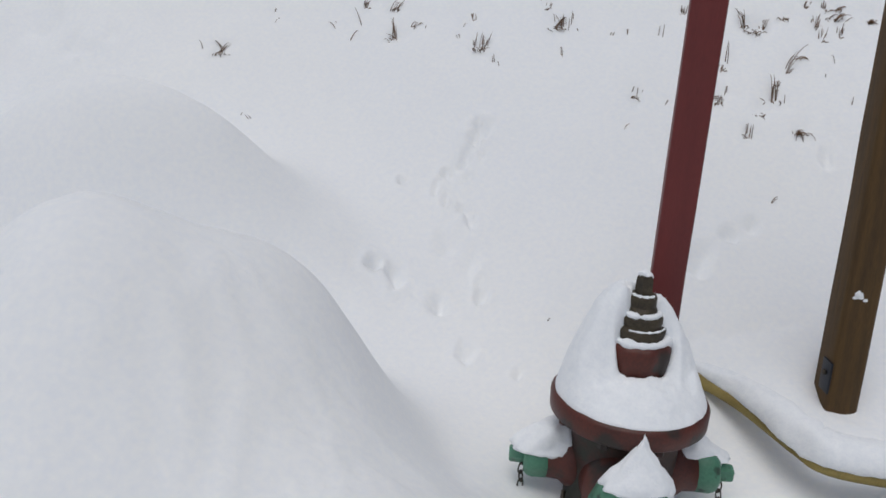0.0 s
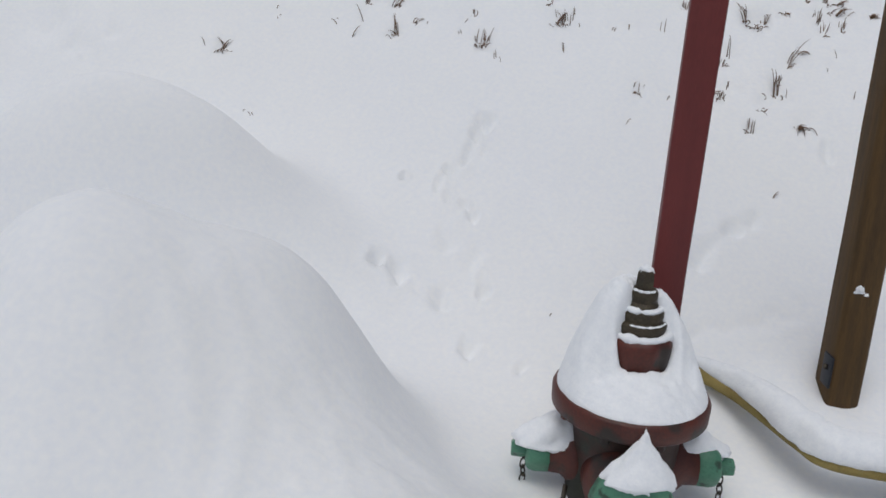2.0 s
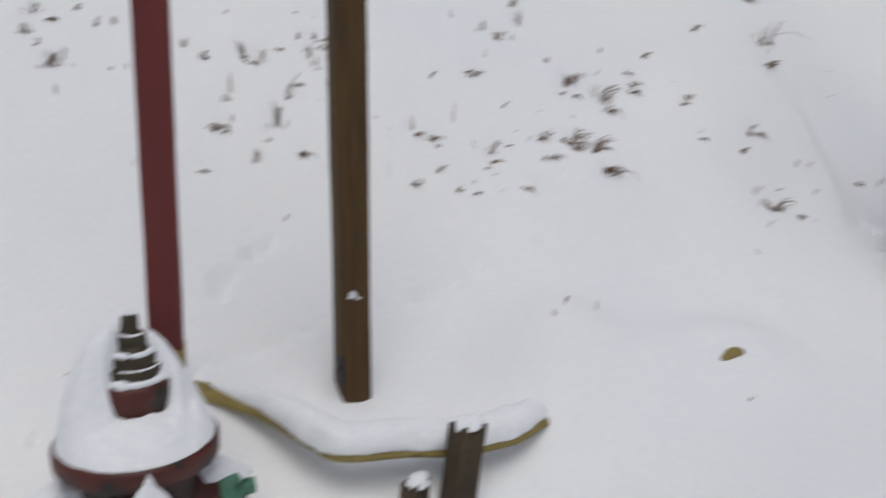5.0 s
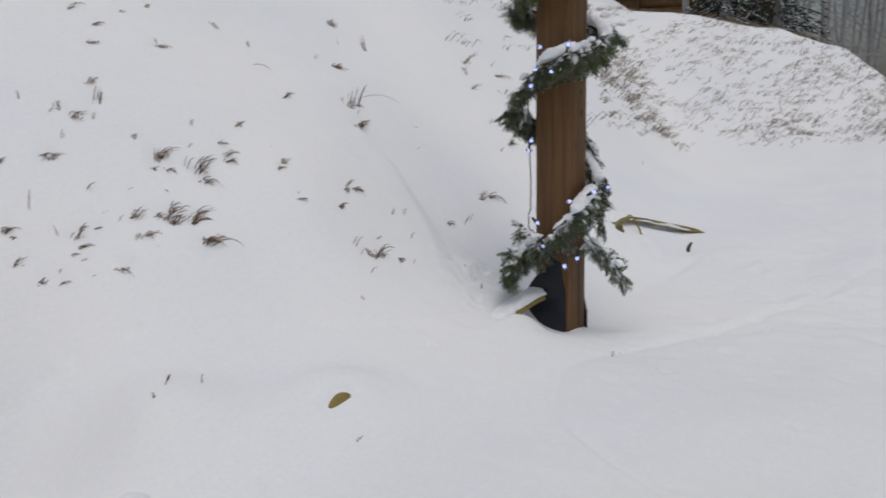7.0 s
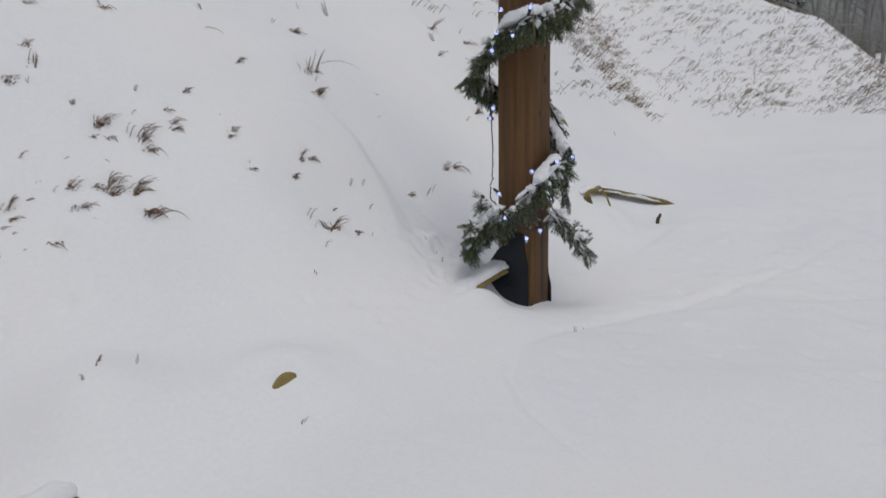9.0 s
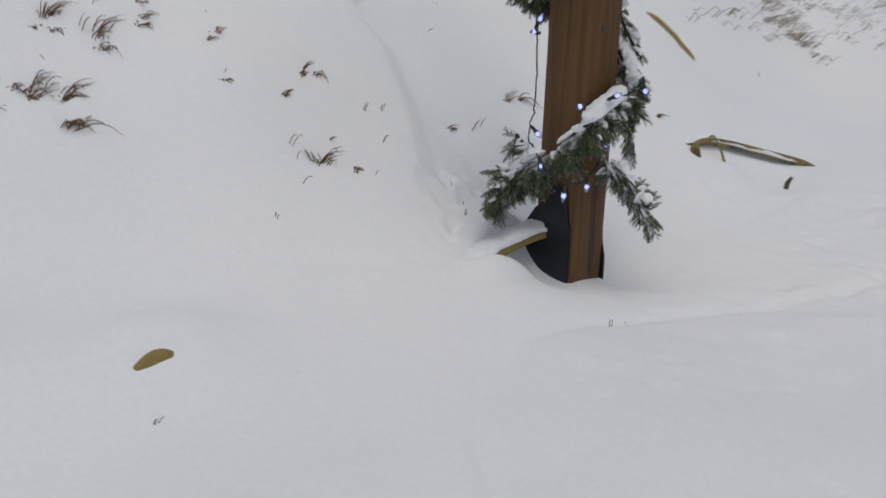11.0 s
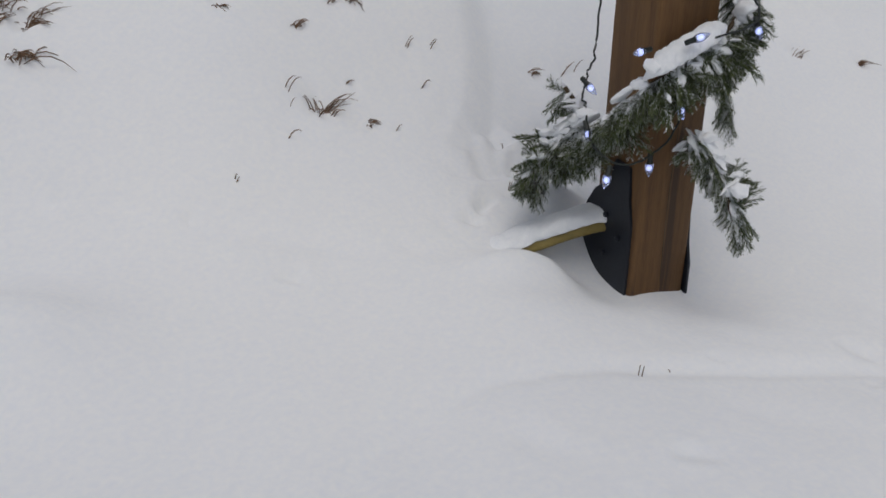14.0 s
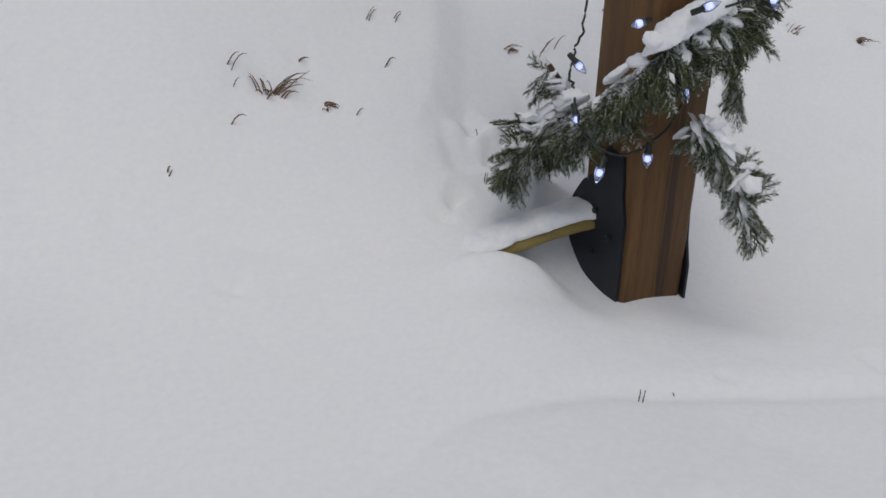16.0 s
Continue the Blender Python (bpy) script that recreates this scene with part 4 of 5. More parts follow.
def lit_post():
    post = thing("timber_post", "thick brown cedar post wrapped in a snowy fir garland", "post")
    post.matrix_basis = pose(PX, PY, 0, 0, 0, 2)
    part("shaft", box(PS, PS, 0.05, 3.2, 0.012, 20, 0.0025, 9), CEDAR, post)
    outline = [(-0.088, 0.05), (0.078, 0.05), (0.078, 0.33), (0.075, 0.47), (0.06, 0.53), (0.05, 0.62), (-0.012, 0.63), (-0.03, 0.57), (-0.09, 0.53), (-0.125, 0.48), (-0.138, 0.42), (-0.125, 0.33), (-0.1, 0.28)]
    for side in (-1, 1):
        bm = bmesh.new()
        off = side * (PS / 2 + 0.003)
        fore = 0.026 if side > 0 else 0.0
        a = [bm.verts.new((off - side * 0.0035, -y - fore, z - fore * 5)) for y, z in outline]
        b = [bm.verts.new((off + side * 0.0045, -y - fore, z - fore * 5)) for y, z in outline]
        bm.faces.new(a)
        bm.faces.new(b[::-1])
        for i in range(len(a)):
            j = (i + 1) % len(a)
            bm.faces.new((a[i], a[j], b[j], b[i]))
        plate = part("base_plate", bm, DARK_STEEL, post, "blue-black steel plate shoe", smooth=False)
        for y, z in ((0.03, 0.36), (-0.03, 0.42), (0.03, 0.47)):
            part("plate_bolt", lathe([(0.009, 0), (0.009, 0.006), (0.006, 0.008)], 6, along((off + side * 0.004, y, z), (side, 0, 0))), DARK_STEEL, plate, smooth=False)
    # long drying crack on the front face
    bm = bmesh.new()
    tube(bm, [(0.006 + 0.004 * math.sin(z * 9), -PS / 2 + 0.0005, z) for z in [0.3 + 0.1 * i for i in range(12)]], [0.001 + 0.0012 * abs(math.sin(i * 1.3)) for i in range(12)], 5)
    part("crack", bm, GREY_WOOD, post)
    for q, z, r in ((0.03, 1.33, 0.011), (0.026, 1.43, 0.008), (0.034, 1.49, 0.013), (0.03, 1.56, 0.007), (-0.02, 1.18, 0.008), (0.05, 0.98, 0.007)):
        part("knot", lathe([(r, 0), (r * 0.95, 0.002), (r * 0.4, 0.003)], 12, along((q, -PS / 2 - 0.0005, z), (0, -1, 0)) @ Matrix.Diagonal((0.7, 1.8, 1, 1))), GREY_WOOD, post, "dark knot in the cedar")


lit_post()


# fir sprigs
def fir_sprig(seed, length=0.13, twigs=6):
    """A flat fir frond: a stem, twigs to both sides, flat blunt needles."""
    rnd = random.Random(seed)
    bm = bmesh.new()

    def branch(start, direction, size):
        d = Vector(direction).normalized()
        pts = [start + d * size * t + Vector((0, 0, -0.22 * size * t * t)) for t in (0, 0.25, 0.5, 0.75, 1)]
        tube(bm, pts, [0.0026, 0.0023, 0.002, 0.0016, 0.001], 4)
        count = int(size / 0.00135)
        for k in range(count):
            t = (k + rnd.random()) / count
            i = min(3, int(t * 4))
            p = pts[i].lerp(pts[i + 1], t * 4 - i)
            axis = (pts[i + 1] - pts[i]).normalized()
            flat = axis.cross(Vector((0, 0, 1))).normalized() * (1 if k % 2 else -1)
            lift = rnd.uniform(-0.5, 1.1)
            nd = (flat * math.cos(lift) + Vector((0, 0, 1)) * math.sin(lift) + axis * rnd.uniform(0.5, 1.1)).normalized()
            ln, w = rnd.uniform(0.015, 0.024) * (1.1 - 0.35 * t), 0.0012
            q = axis.cross(nd).normalized() * w
            r = nd.cross(q).normalized() * w * 0.5
            e = p + nd * ln
            a = [bm.verts.new(v) for v in (p + q * 0.6, p - q * 0.6, p + nd * ln * 0.6 + q, p + nd * ln * 0.6 - q + r, e + r)]
            bm.faces.new((a[0], a[1], a[3], a[2]))
            bm.faces.new((a[2], a[3], a[4]))
        return pts

    main = branch(Vector((0, 0, 0)), (1, 0, 0.05), length)
    for k in range(twigs):
        p = main[0].lerp(main[-1], 0.12 + 0.68 * k / twigs)
        branch(p, (1, (1 if k % 2 else -1) * rnd.uniform(0.55, 0.95), rnd.uniform(-0.2, 0.12)), length * rnd.uniform(0.42, 0.6) * (1.05 - 0.5 * k / twigs))
    return mesh_of("sprig", bm, NEEDLES)


SPRIGS = [fir_sprig(11), fir_sprig(12, 0.15, 7), fir_sprig(13, 0.11, 5), fir_sprig(14, 0.14, 8)]


def clump_mesh(seed):
    bm = bmesh.new()
    bmesh.ops.create_icosphere(bm, subdivisions=3, radius=1.0)
    for v in bm.verts:
        c = v.co
        c *= 1 + 0.4 * noise.noise(c * 1.4 + Vector((seed, 0, 0))) + 0.18 * noise.noise(c * 3.5 + Vector((0, seed, 0))) + 0.12 * noise.noise(c * 9)
        c.z *= 0.8 if c.z > 0 else 0.6
    return mesh_of("snow_clump", bm, CLUMP_SNOW)


CLUMPS = [clump_mesh(s) for s in (1.0, 5.0, 9.0)]


def garland(points, count, label, reach=1.0, snow=0.6, seed=1, lumps=0, caps=(), pull=None):
    rnd = random.Random(seed)
    gar = thing("fir_garland", label, "garland")
    pts = spline(points, 12)
    rope = bmesh.new()
    tube(rope, pts, [0.006] * len(pts), 6)
    part("garland_core", rope, STEM, gar, "dark twisted stem of the garland")
    for k in range(count):
        t = (k + rnd.random()) / count * (len(pts) - 2)
        i = int(t)
        p = pts[i].lerp(pts[i + 1], t - i)
        d = (pts[i + 1] - pts[i]).normalized()
        out = Vector((p.x - PX, p.y - PY, 0))
        out = out.normalized() if out.length > 0.01 else Vector((1, 0, 0))
        ang = rnd.uniform(-1.5, 1.5)
        side = (out * math.cos(ang) * 0.75 + Vector((0, 0, 1)) * math.sin(ang) * 0.8 + Vector((0, 0, -0.55)))
        direction = (d * rnd.uniform(-1.2, 0.8) + side * rnd.uniform(0.4, 1.0) + Vector((0, 0, -0.25)) + (pull or Vector()) * rnd.uniform(0.2, 1.0)).normalized()
        m = along(p + out * 0.008, direction) @ Matrix.Rotation(-math.pi / 2, 4, "Y") @ Matrix.Rotation(-math.pi / 2 + rnd.gauss(0, 0.6), 4, "X")
        sc = reach * rnd.uniform(0.6, 1.0)
        sp = new("sprig", rnd.choice(SPRIGS))
        sp.parent = gar
        sp.matrix_basis = m @ Matrix.Diagonal((sc, sc, sc, 1))
        if rnd.random() < snow:
            c = new("snow_clump", rnd.choice(CLUMPS))
            c.parent = gar
            q = p + direction * 0.05 * sc * rnd.uniform(0.4, 1.6) + Vector((0, 0, 0.012))
            s = rnd.uniform(0.006, 0.015)
            c.matrix_basis = Matrix.Translation(q) @ m.to_3x3().to_4x4() @ Matrix.Diagonal((s * rnd.uniform(1.4, 2.6), s, s * 0.7, 1))
    for k in range(int(lumps)):
        t = (k + rnd.random()) / lumps * (len(pts) - 2)
        i = int(t)
        p = pts[i]
        out = Vector((p.x - PX, p.y - PY, 0)).normalized()
        c = new("snow_clump", rnd.choice(CLUMPS))
        c.parent = gar
        s = rnd.uniform(0.012, 0.026)
        c.matrix_basis = Matrix.Translation(p + out * rnd.uniform(0.0, 0.035) + Vector((0, 0, rnd.uniform(0.018, 0.045)))) @ Matrix.Rotation(rnd.uniform(0, 6), 4, "Z") @ Matrix.Rotation(rnd.uniform(-0.7, 0.7), 4, "X") @ Matrix.Diagonal((s * rnd.uniform(0.9, 1.5), s, s * 0.9, 1))
    for t0, t1, wide, tall in caps:
        i0, i1 = int(t0 * (len(pts) - 1)), int(t1 * (len(pts) - 1))
        run = []
        for p in pts[i0:i1 + 1:4]:
            out = Vector((p.x - PX, p.y - PY, 0)).normalized()
            run.append(p + out * 0.012 + Vector((0, 0, 0.028)))
        part("snow_cap", ridge(run, wide, tall, t0 * 40 + seed, 0.0), LOOSE_SNOW, gar, "soft ledge of snow lying on the garland")
    return gar


LOWER = [(3.72, 1.86, 0.63), (3.69, 1.78, 0.66), (3.69, 1.68, 0.72), (3.7, 1.58, 0.795), (3.74, 1.535, 0.855), (3.83, 1.53, 0.905), (3.92, 1.53, 0.955), (3.985, 1.56, 1.02), (4.0, 1.63, 1.11), (4.0, 1.72, 1.21), (3.93, 1.83, 1.28), (3.78, 1.84, 1.33), (3.7, 1.84, 1.38)]
UPPER = [(3.7, 1.84, 1.38), (3.7, 1.78, 1.45), (3.695, 1.7, 1.53), (3.7, 1.6, 1.57), (3.74, 1.535, 1.595), (3.87, 1.525, 1.635), (4.0, 1.53, 1.685), (4.04, 1.62, 1.75), (4.0, 1.8, 1.8), (3.85, 1.84, 1.83), (3.72, 1.82, 1.86), (3.69, 1.74, 1.9), (3.7, 1.62, 1.98), (3.8, 1.53, 2.06), (3.98, 1.55, 2.15)]
DROOP = [(3.86, 1.53, 0.71), (3.88, 1.48, 0.67), (3.895, 1.42, 0.61), (3.89, 1.37, 0.545)]
BUNCH = [(3.7, 1.74, 0.7), (3.65, 1.76, 0.68), (3.61, 1.77, 0.63), (3.595, 1.775, 0.56)]
garland(DROOP, 60, "drooping snowy end of the fir garland on the post", 0.75, 0.7, 3, 4, [(0.05, 0.6, 0.016, 0.014)], Vector((0.3, -0.35, -0.3)))
garland([(3.69, 1.74, 0.74), (3.66, 1.755, 0.78), (3.64, 1.77, 0.81)], 9, "short fir sprig standing off the garland", 0.62, 0.6, 23, 0, (), Vector((-0.5, 0.2, 0.7)))
garland([(3.995, 1.64, 1.25), (4.01, 1.6, 1.17), (4.03, 1.56, 1.09)], 18, "snowy fir sprig hanging beside the post", 0.6, 0.7, 29, 2, (), Vector((0.3, -0.2, -0.6)))
garland(BUNCH, 85, "snowy bunch of fir at the foot of the garland", 0.9, 0.9, 9, 5, [(0.1, 0.6, 0.018, 0.012)], Vector((-0.5, 0.1, -0.5)))
garland([(3.9, 1.53, 0.92), (3.92, 1.505, 0.85), (3.925, 1.495, 0.78)], 14, "fir sprig hanging from the garland", 0.8, 0.2, 17, 0, (), Vector((0, -0.1, -1.2)))
garland([(4.0, 1.53, 1.69), (4.07, 1.51, 1.72), (4.13, 1.5, 1.69)], 22, "snowy fir sprig jutting from the upper garland", 0.68, 0.8, 19, 3, (), Vector((0.6, -0.2, -0.5)))
garland(LOWER, 330, "green fir garland with snow, wound round the cedar post", 0.95, 0.5, 5, 10, [(0.1, 0.2, 0.022, 0.016), (0.22, 0.29, 0.02, 0.016), (0.3, 0.52, 0.036, 0.04), (0.56, 0.74, 0.026, 0.03)], Vector((0, 0, -0.35)))
garland(UPPER, 330, "upper turn of the snowy fir garland on the post", 0.92, 0.5, 7, 12, [(0.14, 0.32, 0.036, 0.04), (0.4, 0.52, 0.034, 0.034), (0.55, 0.7, 0.03, 0.03), (0.76, 0.95, 0.03, 0.03)], Vector((0, 0, -0.35)))


def bulb_mesh():
    bm = lathe([(0.004, 0.0), (0.009, 0.005), (0.0105, 0.013), (0.0095, 0.022), (0.005, 0.033), (0.001, 0.039)], 10)
    return mesh_of("bulb", bm, BULB, smooth=False)


BULB_MESH = bulb_mesh()
CORE_MESH = mesh_of("diode", lathe([(0.002, 0.0), (0.0045, 0.003), (0.0045, 0.01), (0.001, 0.013)], 8, Matrix.Translation((0, 0, 0.01))), BULB_CORE)
SOCKET_MESH = mesh_of("socket", lathe([(0.005, -0.02), (0.0065, -0.017), (0.0065, 0.002), (0.0085, 0.003), (0.0085, 0.006)], 10), CABLE)


def light_string():
    st = thing("light_string", "string of cool white cone lights wound with the garland", "string lights")
    routes = [[(3.66, 1.74, 1.36), (3.71, 1.76, 1.27), (3.705, 1.76, 1.2), (3.715, 1.76, 1.1), (3.72, 1.76, 0.97), (3.716, 1.76, 0.89), (3.7, 1.76, 0.837), (3.68, 1.745, 0.79), (3.67, 1.71, 0.77)],
              [(3.67, 1.71, 0.77), (3.63, 1.62, 0.71), (3.625, 1.53, 0.68), (3.68, 1.515, 0.665), (3.74, 1.515, 0.685), (3.8, 1.525, 0.72), (3.83, 1.53, 0.8), (3.8, 1.5, 0.9), (3.83, 1.49, 0.95), (3.97, 1.48, 0.99), (4.02, 1.55, 1.05)],
              [(3.66, 1.74, 1.36), (3.61, 1.69, 1.46), (3.62, 1.62, 1.53), (3.66, 1.54, 1.6), (3.76, 1.51, 1.6), (3.88, 1.5, 1.63), (4.0, 1.5, 1.7)]]
    for k, r in enumerate(routes):
        bm = bmesh.new()
        pts = spline(r, 8)
        tube(bm, [p + Vector((noise.noise(Vector((i * 0.4, k, 0))), noise.noise(Vector((i * 0.4, k, 4))), 0)) * 0.008 for i, p in enumerate(pts)], [0.0028] * len(pts), 6)
        part("cable", bm, CABLE, st, "dark green twisted cable")
    bulbs = [((3.705, 1.535, 0.93), (-1, -0.2, -0.15)), ((3.79, 1.475, 0.958), (0.7, -0.4, 0.35)), ((3.985, 1.49, 0.985), (0.1, -0.5, -1)), ((3.635, 1.645, 0.73), (0.1, -0.4, -1)), ((3.62, 1.514, 0.65), (-0.3, -0.1, -1)), ((3.737, 1.514, 0.668), (0, -0.05, -1)), ((3.66, 1.7, 0.83), (0.5, -0.3, -0.6)), ((3.784, 1.49, 0.81), (0.1, -0.5, -1)),
             ((3.63, 1.65, 1.63), (-1, -0.2, 0.1)), ((3.66, 1.53, 1.62), (0.2, -0.2, 1)), ((3.61, 1.67, 1.53), (-0.6, -0.5, 0.2)), ((3.63, 1.61, 1.53), (0.2, -0.6, -0.5)), ((3.6, 1.69, 1.475), (0, -0.4, -1)), ((3.756, 1.515, 1.58), (-0.1, -0.3, -1)), ((3.83, 1.515, 1.585), (0.7, -0.3, 0.5)), ((3.705, 1.755, 1.19), (0.4, -0.1, 0.8)), ((3.7, 1.755, 1.16), (-1, -0.1, 0.1))]
    for p, d in bulbs:
        m = along(p, d)
        so = new("socket", SOCKET_MESH)
        so.parent = st
        so.matrix_basis = m
        b = new("bulb", BULB_MESH)
        b.parent = so
        c = new("diode", CORE_MESH)
        c.parent = so
    part("tag_tie", tube(bmesh.new(), [(3.68, 1.525, 1.62), (3.685, 1.522, 1.57), (3.69, 1.522, 1.515)], [0.003, 0.003, 0.004], 5), PALE_WOOD, st, "pale tie hanging from the cable")


light_string()


# ---- dry grass ----
def grass_tuft(x, y, heading, reach, rise, blades, rnd, label):
    """Bent blades that reach in one direction, with short thatch round the foot."""
    bm = bmesh.new()
    far, up = reach / 100, rise / 100
    size = max(0.045, math.hypot(far, up))

    root = [bm.verts.new((0.001 * math.cos(q), 0.001 * math.sin(q), -0.03)) for q in (0, 2.1, 4.2)]

    def blade(base, a, long, z1, arch, w):
        d = Vector((math.cos(a), math.sin(a), 0))
        side = d.cross(Vector((0, 0, 1))) * rnd.uniform(-0.12, 0.12) * long
        last = root
        for t, k in ((0, 1.0), (0.25, 1.1), (0.5, 1.0), (0.75, 0.75), (1, 0.25)):
            p = base + d * long * t + side * t * t + Vector((0, 0, z1 * t + 4 * arch * t * (1 - t)))
            m = along(p, d + Vector((0, 0, (z1 + 4 * arch * (1 - 2 * t)) / long)), (0.13, 0.21, 1))
            ring = [bm.verts.new(m @ Vector((w * k * math.cos(q), w * k * math.sin(q), 0))) for q in (0, 2.1, 4.2)]
            for c in range(3):
                bm.faces.new((last[c], last[(c + 1) % 3], ring[(c + 1) % 3], ring[c]))
            last = ring
        bm.faces.new(last)

    a0 = radians(heading)
    for _ in range(int(blades * 1.5) + 1 if blades > 2 else blades):
        k = rnd.uniform(0.55, 1.1)
        foot = Vector((rnd.gauss(0, 0.0022 * blades), rnd.gauss(0, 0.0022 * blades), -0.008))
        blade(foot, a0 + rnd.gauss(0, 0.12 + 0.055 * blades), max(0.012, far) * k, up * k * rnd.uniform(0.7, 1.2) + 0.012, size * rnd.uniform(0.06, 0.3), rnd.uniform(0.0011, 0.002))
    for _ in range(3 * blades if blades > 2 else 0):
        foot = Vector((rnd.gauss(0, 0.003 * blades), rnd.gauss(0, 0.003 * blades), -0.008))
        long = size * rnd.uniform(0.12, 0.45)
        blade(foot, a0 + rnd.gauss(0, 1.1), long, long * rnd.uniform(-0.1, 0.6), long * 0.3, rnd.uniform(0.0012, 0.0024))
    ob = part("grass_tuft", bm, GRASS)
    ob.matrix_basis = Matrix.Translation((x, y, ground_z(x, y)))
    return tagged(ob, label, "dry grass", "dry grass on the bank")


_grass = random.Random(4)
for row in TUFTS:
    grass_tuft(*row, _grass, "tuft of dry brown grass bent over in snow" if row[5] > 3 else "few dry brown grass blades poking through snow" if row[5] > 1 else "single dry grass blade lying on the snow")
for tx, ty in TWIGS:
    grass_tuft(tx, ty, _grass.uniform(-40, 120), _grass.uniform(1, 2.5), _grass.uniform(0.5, 2.5), _grass.choice((1, 2, 2)), _grass, "tiny dry twig poking through the snow")
# long bent stems by the largest tuft on the bank
for stem_at, stem_turn, stem_long in (((3.9, 3.05), -32, 24), ((4.16, 2.9), 8, 9), ((3.3, 3.3), -20, 10)):
    grass_tuft(*stem_at, stem_turn, stem_long, -4, 1, _grass, "long bent grass stem lying over the snow")


def far_grass():
    """The dry grass on the far hill, uncounted."""
    rnd = random.Random(5)
    verts, faces = [], []

    def blade(b, m, e, w):
        side = Vector((0.35, -0.94, 0)) * w
        k = len(verts)
        for p, q in ((b, 1.0), (m, 0.8), (e, 0.2)):
            verts.extend((p + side * q, p - side * q, p + Vector((0, 0, w * q))))
        for r in (0, 3):
            for c in range(3):
                n = (c + 1) % 3
                faces.append((k + r + c, k + r + n, k + r + 3 + n, k + r + 3 + c))

    made = 0
    while made < 1550:
        x, y = rnd.uniform(5.6, 14.2), rnd.uniform(0.9, 6.4)
        streak = noise.noise(Vector((x * 0.35 + y * 0.5, y * 1.5 - x * 0.5, 4))) + 0.7 * noise.noise(Vector((x * 1.3, y * 2.6, 9)))
        h = float(height(np.array([x]), np.array([y]))[0])
        foot = math.exp(-((h - 1.15) / 0.3) ** 2) * (x > 8.5)
        if h < 0.86 + 0.2 * (x < 9) + 0.3 * rnd.random() ** 2 or (x < 8.5 and rnd.random() < 0.8) or 0.8 * streak + 0.4 * foot < rnd.uniform(-0.45, 0.85):
            continue
        z = ground_z(x, y)
        lay = -0.9 + rnd.gauss(0, 0.5)
        for _ in range(rnd.randint(3, 6)):
            a, ln = lay + rnd.gauss(0, 0.45), rnd.uniform(0.06, 0.19)
            d = Vector((math.cos(a), math.sin(a), 0)) * rnd.uniform(0.6, 1.0)
            b = Vector((x + rnd.gauss(0, 0.05), y + rnd.gauss(0, 0.05), z - 0.02))
            blade(b, b + d * ln * 0.5 + Vector((0, 0, ln * 0.4)), b + d * ln + Vector((0, 0, ln * rnd.uniform(0.0, 0.5))), rnd.uniform(0.002, 0.0042))
        made += 1
    me = bpy.data.meshes.new("far_grass")
    me.from_pydata(verts, [], faces)
    me.materials.append(PALE_GRASS)
    return tagged(new("far_grass", me), "thin dry straw-coloured grass over the far snowy hill", "dry grass", kind="stuff")


far_grass()


# ---- trees beyond the hill ----
def bare_tree(seed):
    rnd = random.Random(seed)
    tree = thing("bare_tree", "leafless tree beyond the snowy hill, its bark paled as by haze", "tree", "bare trees beyond the hill")
    bm = bmesh.new()
    tall, r0 = rnd.uniform(9, 13), rnd.uniform(0.05, 0.095)
    bend = [Vector((0.25 * noise.noise(Vector((i * 0.4, seed, 0))), 0.25 * noise.noise(Vector((i * 0.4, seed, 5))), tall * i / 9 - 0.3)) for i in range(10)]
    tube(bm, bend, [r0 * (1 - 0.085 * i) for i in range(10)], 10)
    part("trunk", bm, HAZED_BARK, tree)
    limbs = bmesh.new()
    for _ in range(26):
        h = rnd.uniform(0.08, 0.97)
        i = min(8, int(h * 9))
        p = bend[i].lerp(bend[i + 1], h * 9 - i)
        a, ln = rnd.uniform(0, 6.28), rnd.uniform(0.7, 2.2) * (1.1 - 0.6 * h)
        d = Vector((math.cos(a), math.sin(a), rnd.uniform(0.15, 1.0)))
        q = [p, p + d * ln * 0.5 + Vector((0, 0, rnd.uniform(-0.1, 0.1))), p + d * ln + Vector((0, 0, 0.15))]
        tube(limbs, q, [r0 * 0.2 * (1.1 - h), r0 * 0.12 * (1.1 - h), 0.005], 5)
        for _ in range(4):
            e = q[1].lerp(q[2], rnd.random())
            f = d + Vector((rnd.uniform(-1, 1), rnd.uniform(-1, 1), rnd.uniform(-0.3, 0.7)))
            tube(limbs, [e, e + f * ln * 0.22, e + f * ln * 0.4], [0.009, 0.006, 0.003], 3)
    part("crown", limbs, HAZED_BARK, tree)
    return tree


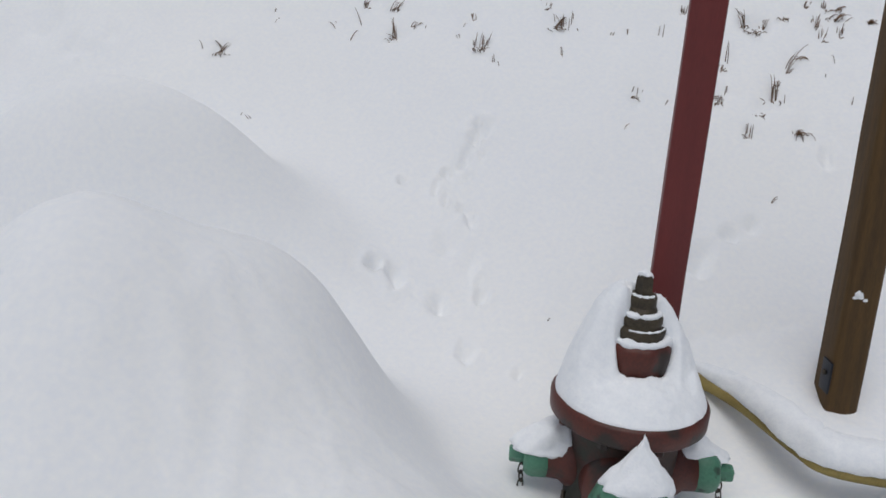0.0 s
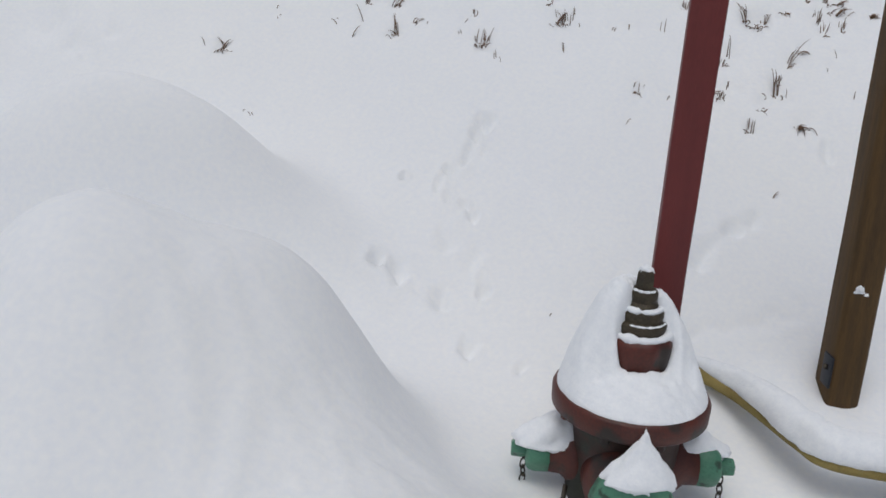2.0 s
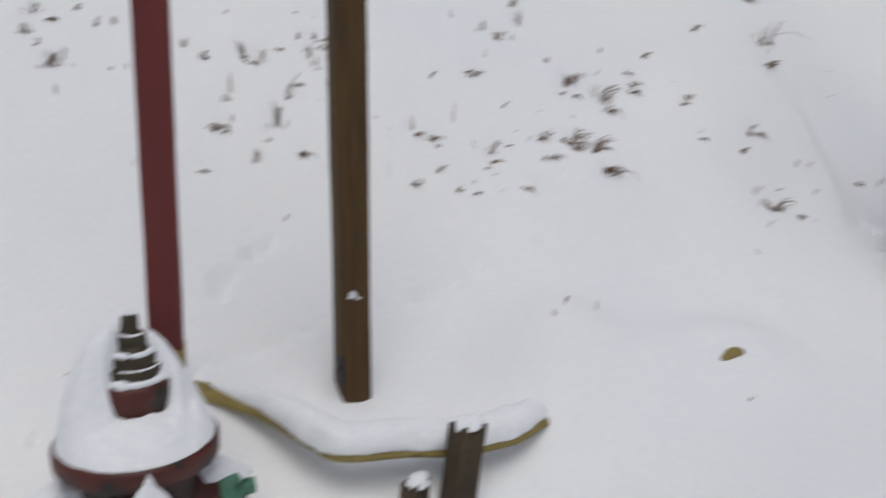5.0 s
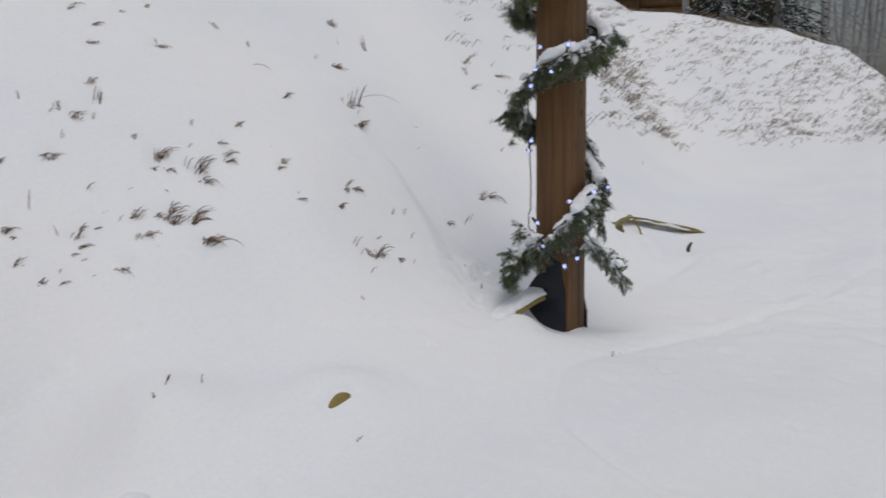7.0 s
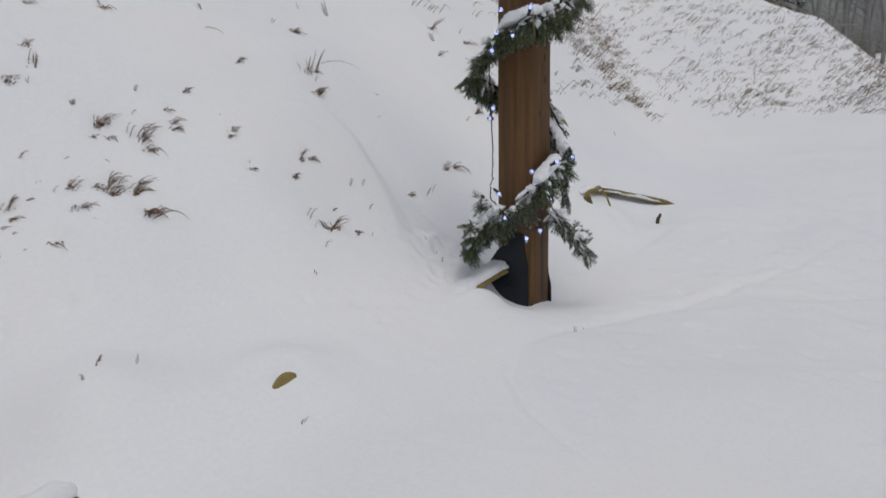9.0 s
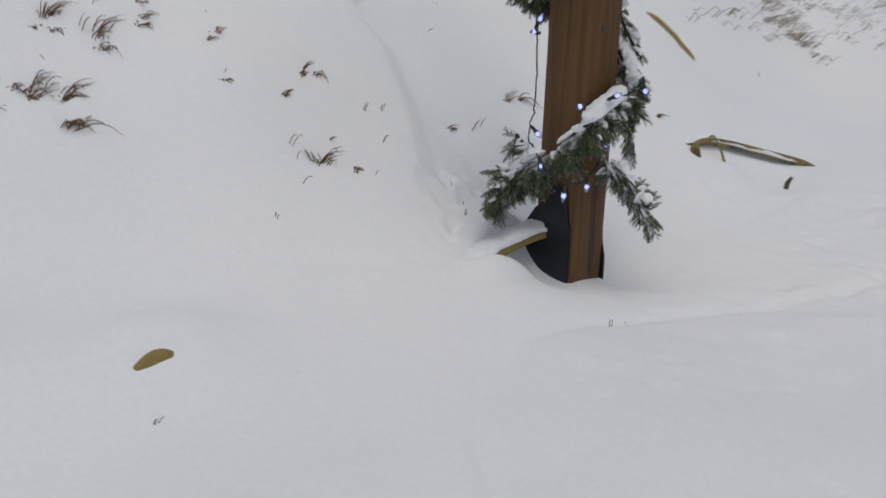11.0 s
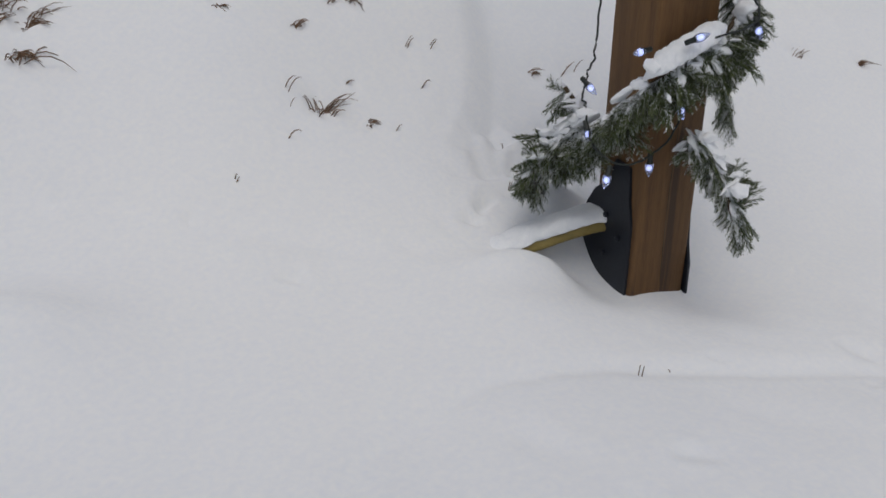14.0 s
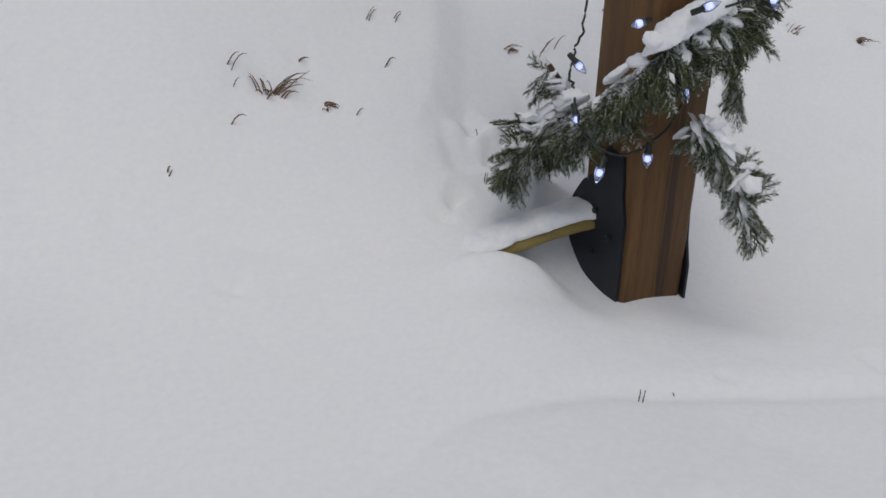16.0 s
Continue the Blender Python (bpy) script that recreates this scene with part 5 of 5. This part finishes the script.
def spruce(seed, x, y, tall):
    rnd = random.Random(seed)
    tree = thing("spruce_tree", "dark green spruce with snow-dusted drooping boughs", "tree", "spruces beyond the hill")
    tree.matrix_basis = pose(x, y, ground_z(x, y))
    part("trunk", tube(bmesh.new(), [(0, 0, -0.3), (0, 0, tall * 0.5), (0, 0, tall)], [0.14, 0.08, 0.02], 8), HAZED_BARK, tree)
    bm = bmesh.new()
    for _ in range(520):
        h = rnd.random() ** 1.3
        reach = (1 - h) * tall * 0.17 + 0.12
        a = rnd.uniform(0, 6.28)
        d = Vector((math.cos(a), math.sin(a), 0))
        p = Vector((0, 0, 0.15 + h * tall * 0.95))
        for j in range(9):
            t = (j + rnd.random()) / 9
            c = p + d * reach * t + Vector((0, 0, -0.35 * reach * t * t))
            w = 0.12 * (1.1 - 0.6 * t)
            s = d.cross(Vector((0, 0, 1))) * rnd.uniform(-1, 1) * w * 1.5
            e = c + d * 0.12 + s + Vector((0, 0, -0.07))
            up = Vector((rnd.uniform(-1, 1), rnd.uniform(-1, 1), rnd.uniform(0.2, 1))).normalized() * 0.028
            side = (e - c).cross(up).normalized() * 0.028
            v = [bm.verts.new(c + side), bm.verts.new(c - side), bm.verts.new(c + up), bm.verts.new(e)]
            for f in ((0, 1, 3), (1, 2, 3), (2, 0, 3), (0, 2, 1)):
                bm.faces.new([v[k] for k in f])
    part("crown", bm, SPRUCE, tree)
    return tree


def woods():
    rnd = random.Random(77)
    kinds = [bare_tree(s) for s in range(5)]
    spots = []
    while len(spots) < 95:
        az, d = radians(rnd.uniform(66, 97)), rnd.uniform(21, 42)
        x, y = 0.5 + d * math.sin(az), -0.3 + d * math.cos(az)
        if x > 17.5 and all((x - a) ** 2 + (y - b) ** 2 > 0.7 for a, b in spots):
            spots.append((x, y))
    for k, (x, y) in enumerate(spots):
        m = pose(x, y, ground_z(x, y), rnd.gauss(0, 1.5), rnd.gauss(0, 1.5), rnd.uniform(0, 360))
        if k < 5:
            kinds[k].matrix_basis = m
        else:
            copy_thing(kinds[k % 5], m)
    spruce(1, 18.4, 5.9, 5.0)
    spruce(2, 19.2, 5.0, 6.0)



def log_cabin(x, y, turn):
    """The foot of a timber cabin beyond the hill."""
    cabin = thing("log_cabin", "brown log cabin beyond the snowy hill, among trees", "cabin")
    cabin.matrix_basis = pose(x, y, ground_z(x, y) - 0.2, 0, 0, turn)
    for k in range(11):
        part("log", tube(bmesh.new(), [(0, -2.6, 0.12 + 0.23 * k), (0, 0, 0.12 + 0.23 * k), (0, 2.6, 0.12 + 0.23 * k)], [0.125, 0.12, 0.122], 10), CEDAR, cabin)
    for q in (-2.45, -0.7, 0.9, 2.45):
        part("wall_post", tube(bmesh.new(), [(-0.16, q, 0), (-0.16, q, 2.7)], [0.1, 0.1], 10), OLD_WOOD, cabin)
    part("side_wall", box(2.6, 0.16, 0, 2.6, 0.01), OLD_WOOD, cabin).location = (1.5, 2.4, 0)
    part("far_side_wall", box(2.6, 0.16, 0, 2.6, 0.01), OLD_WOOD, cabin).location = (1.5, -2.4, 0)
    for sgn in (-1, 1):
        roof = part("roof", box(2.4, 6.0, 0, 0.16, 0.03), CLUMP_SNOW, cabin, "snow-laden roof slope")
        roof.matrix_basis = pose(1.4 + sgn * 1.05, 0, 2.95, 0, sgn * 24, 0)


woods()
log_cabin(21.5, 8.4, 22)
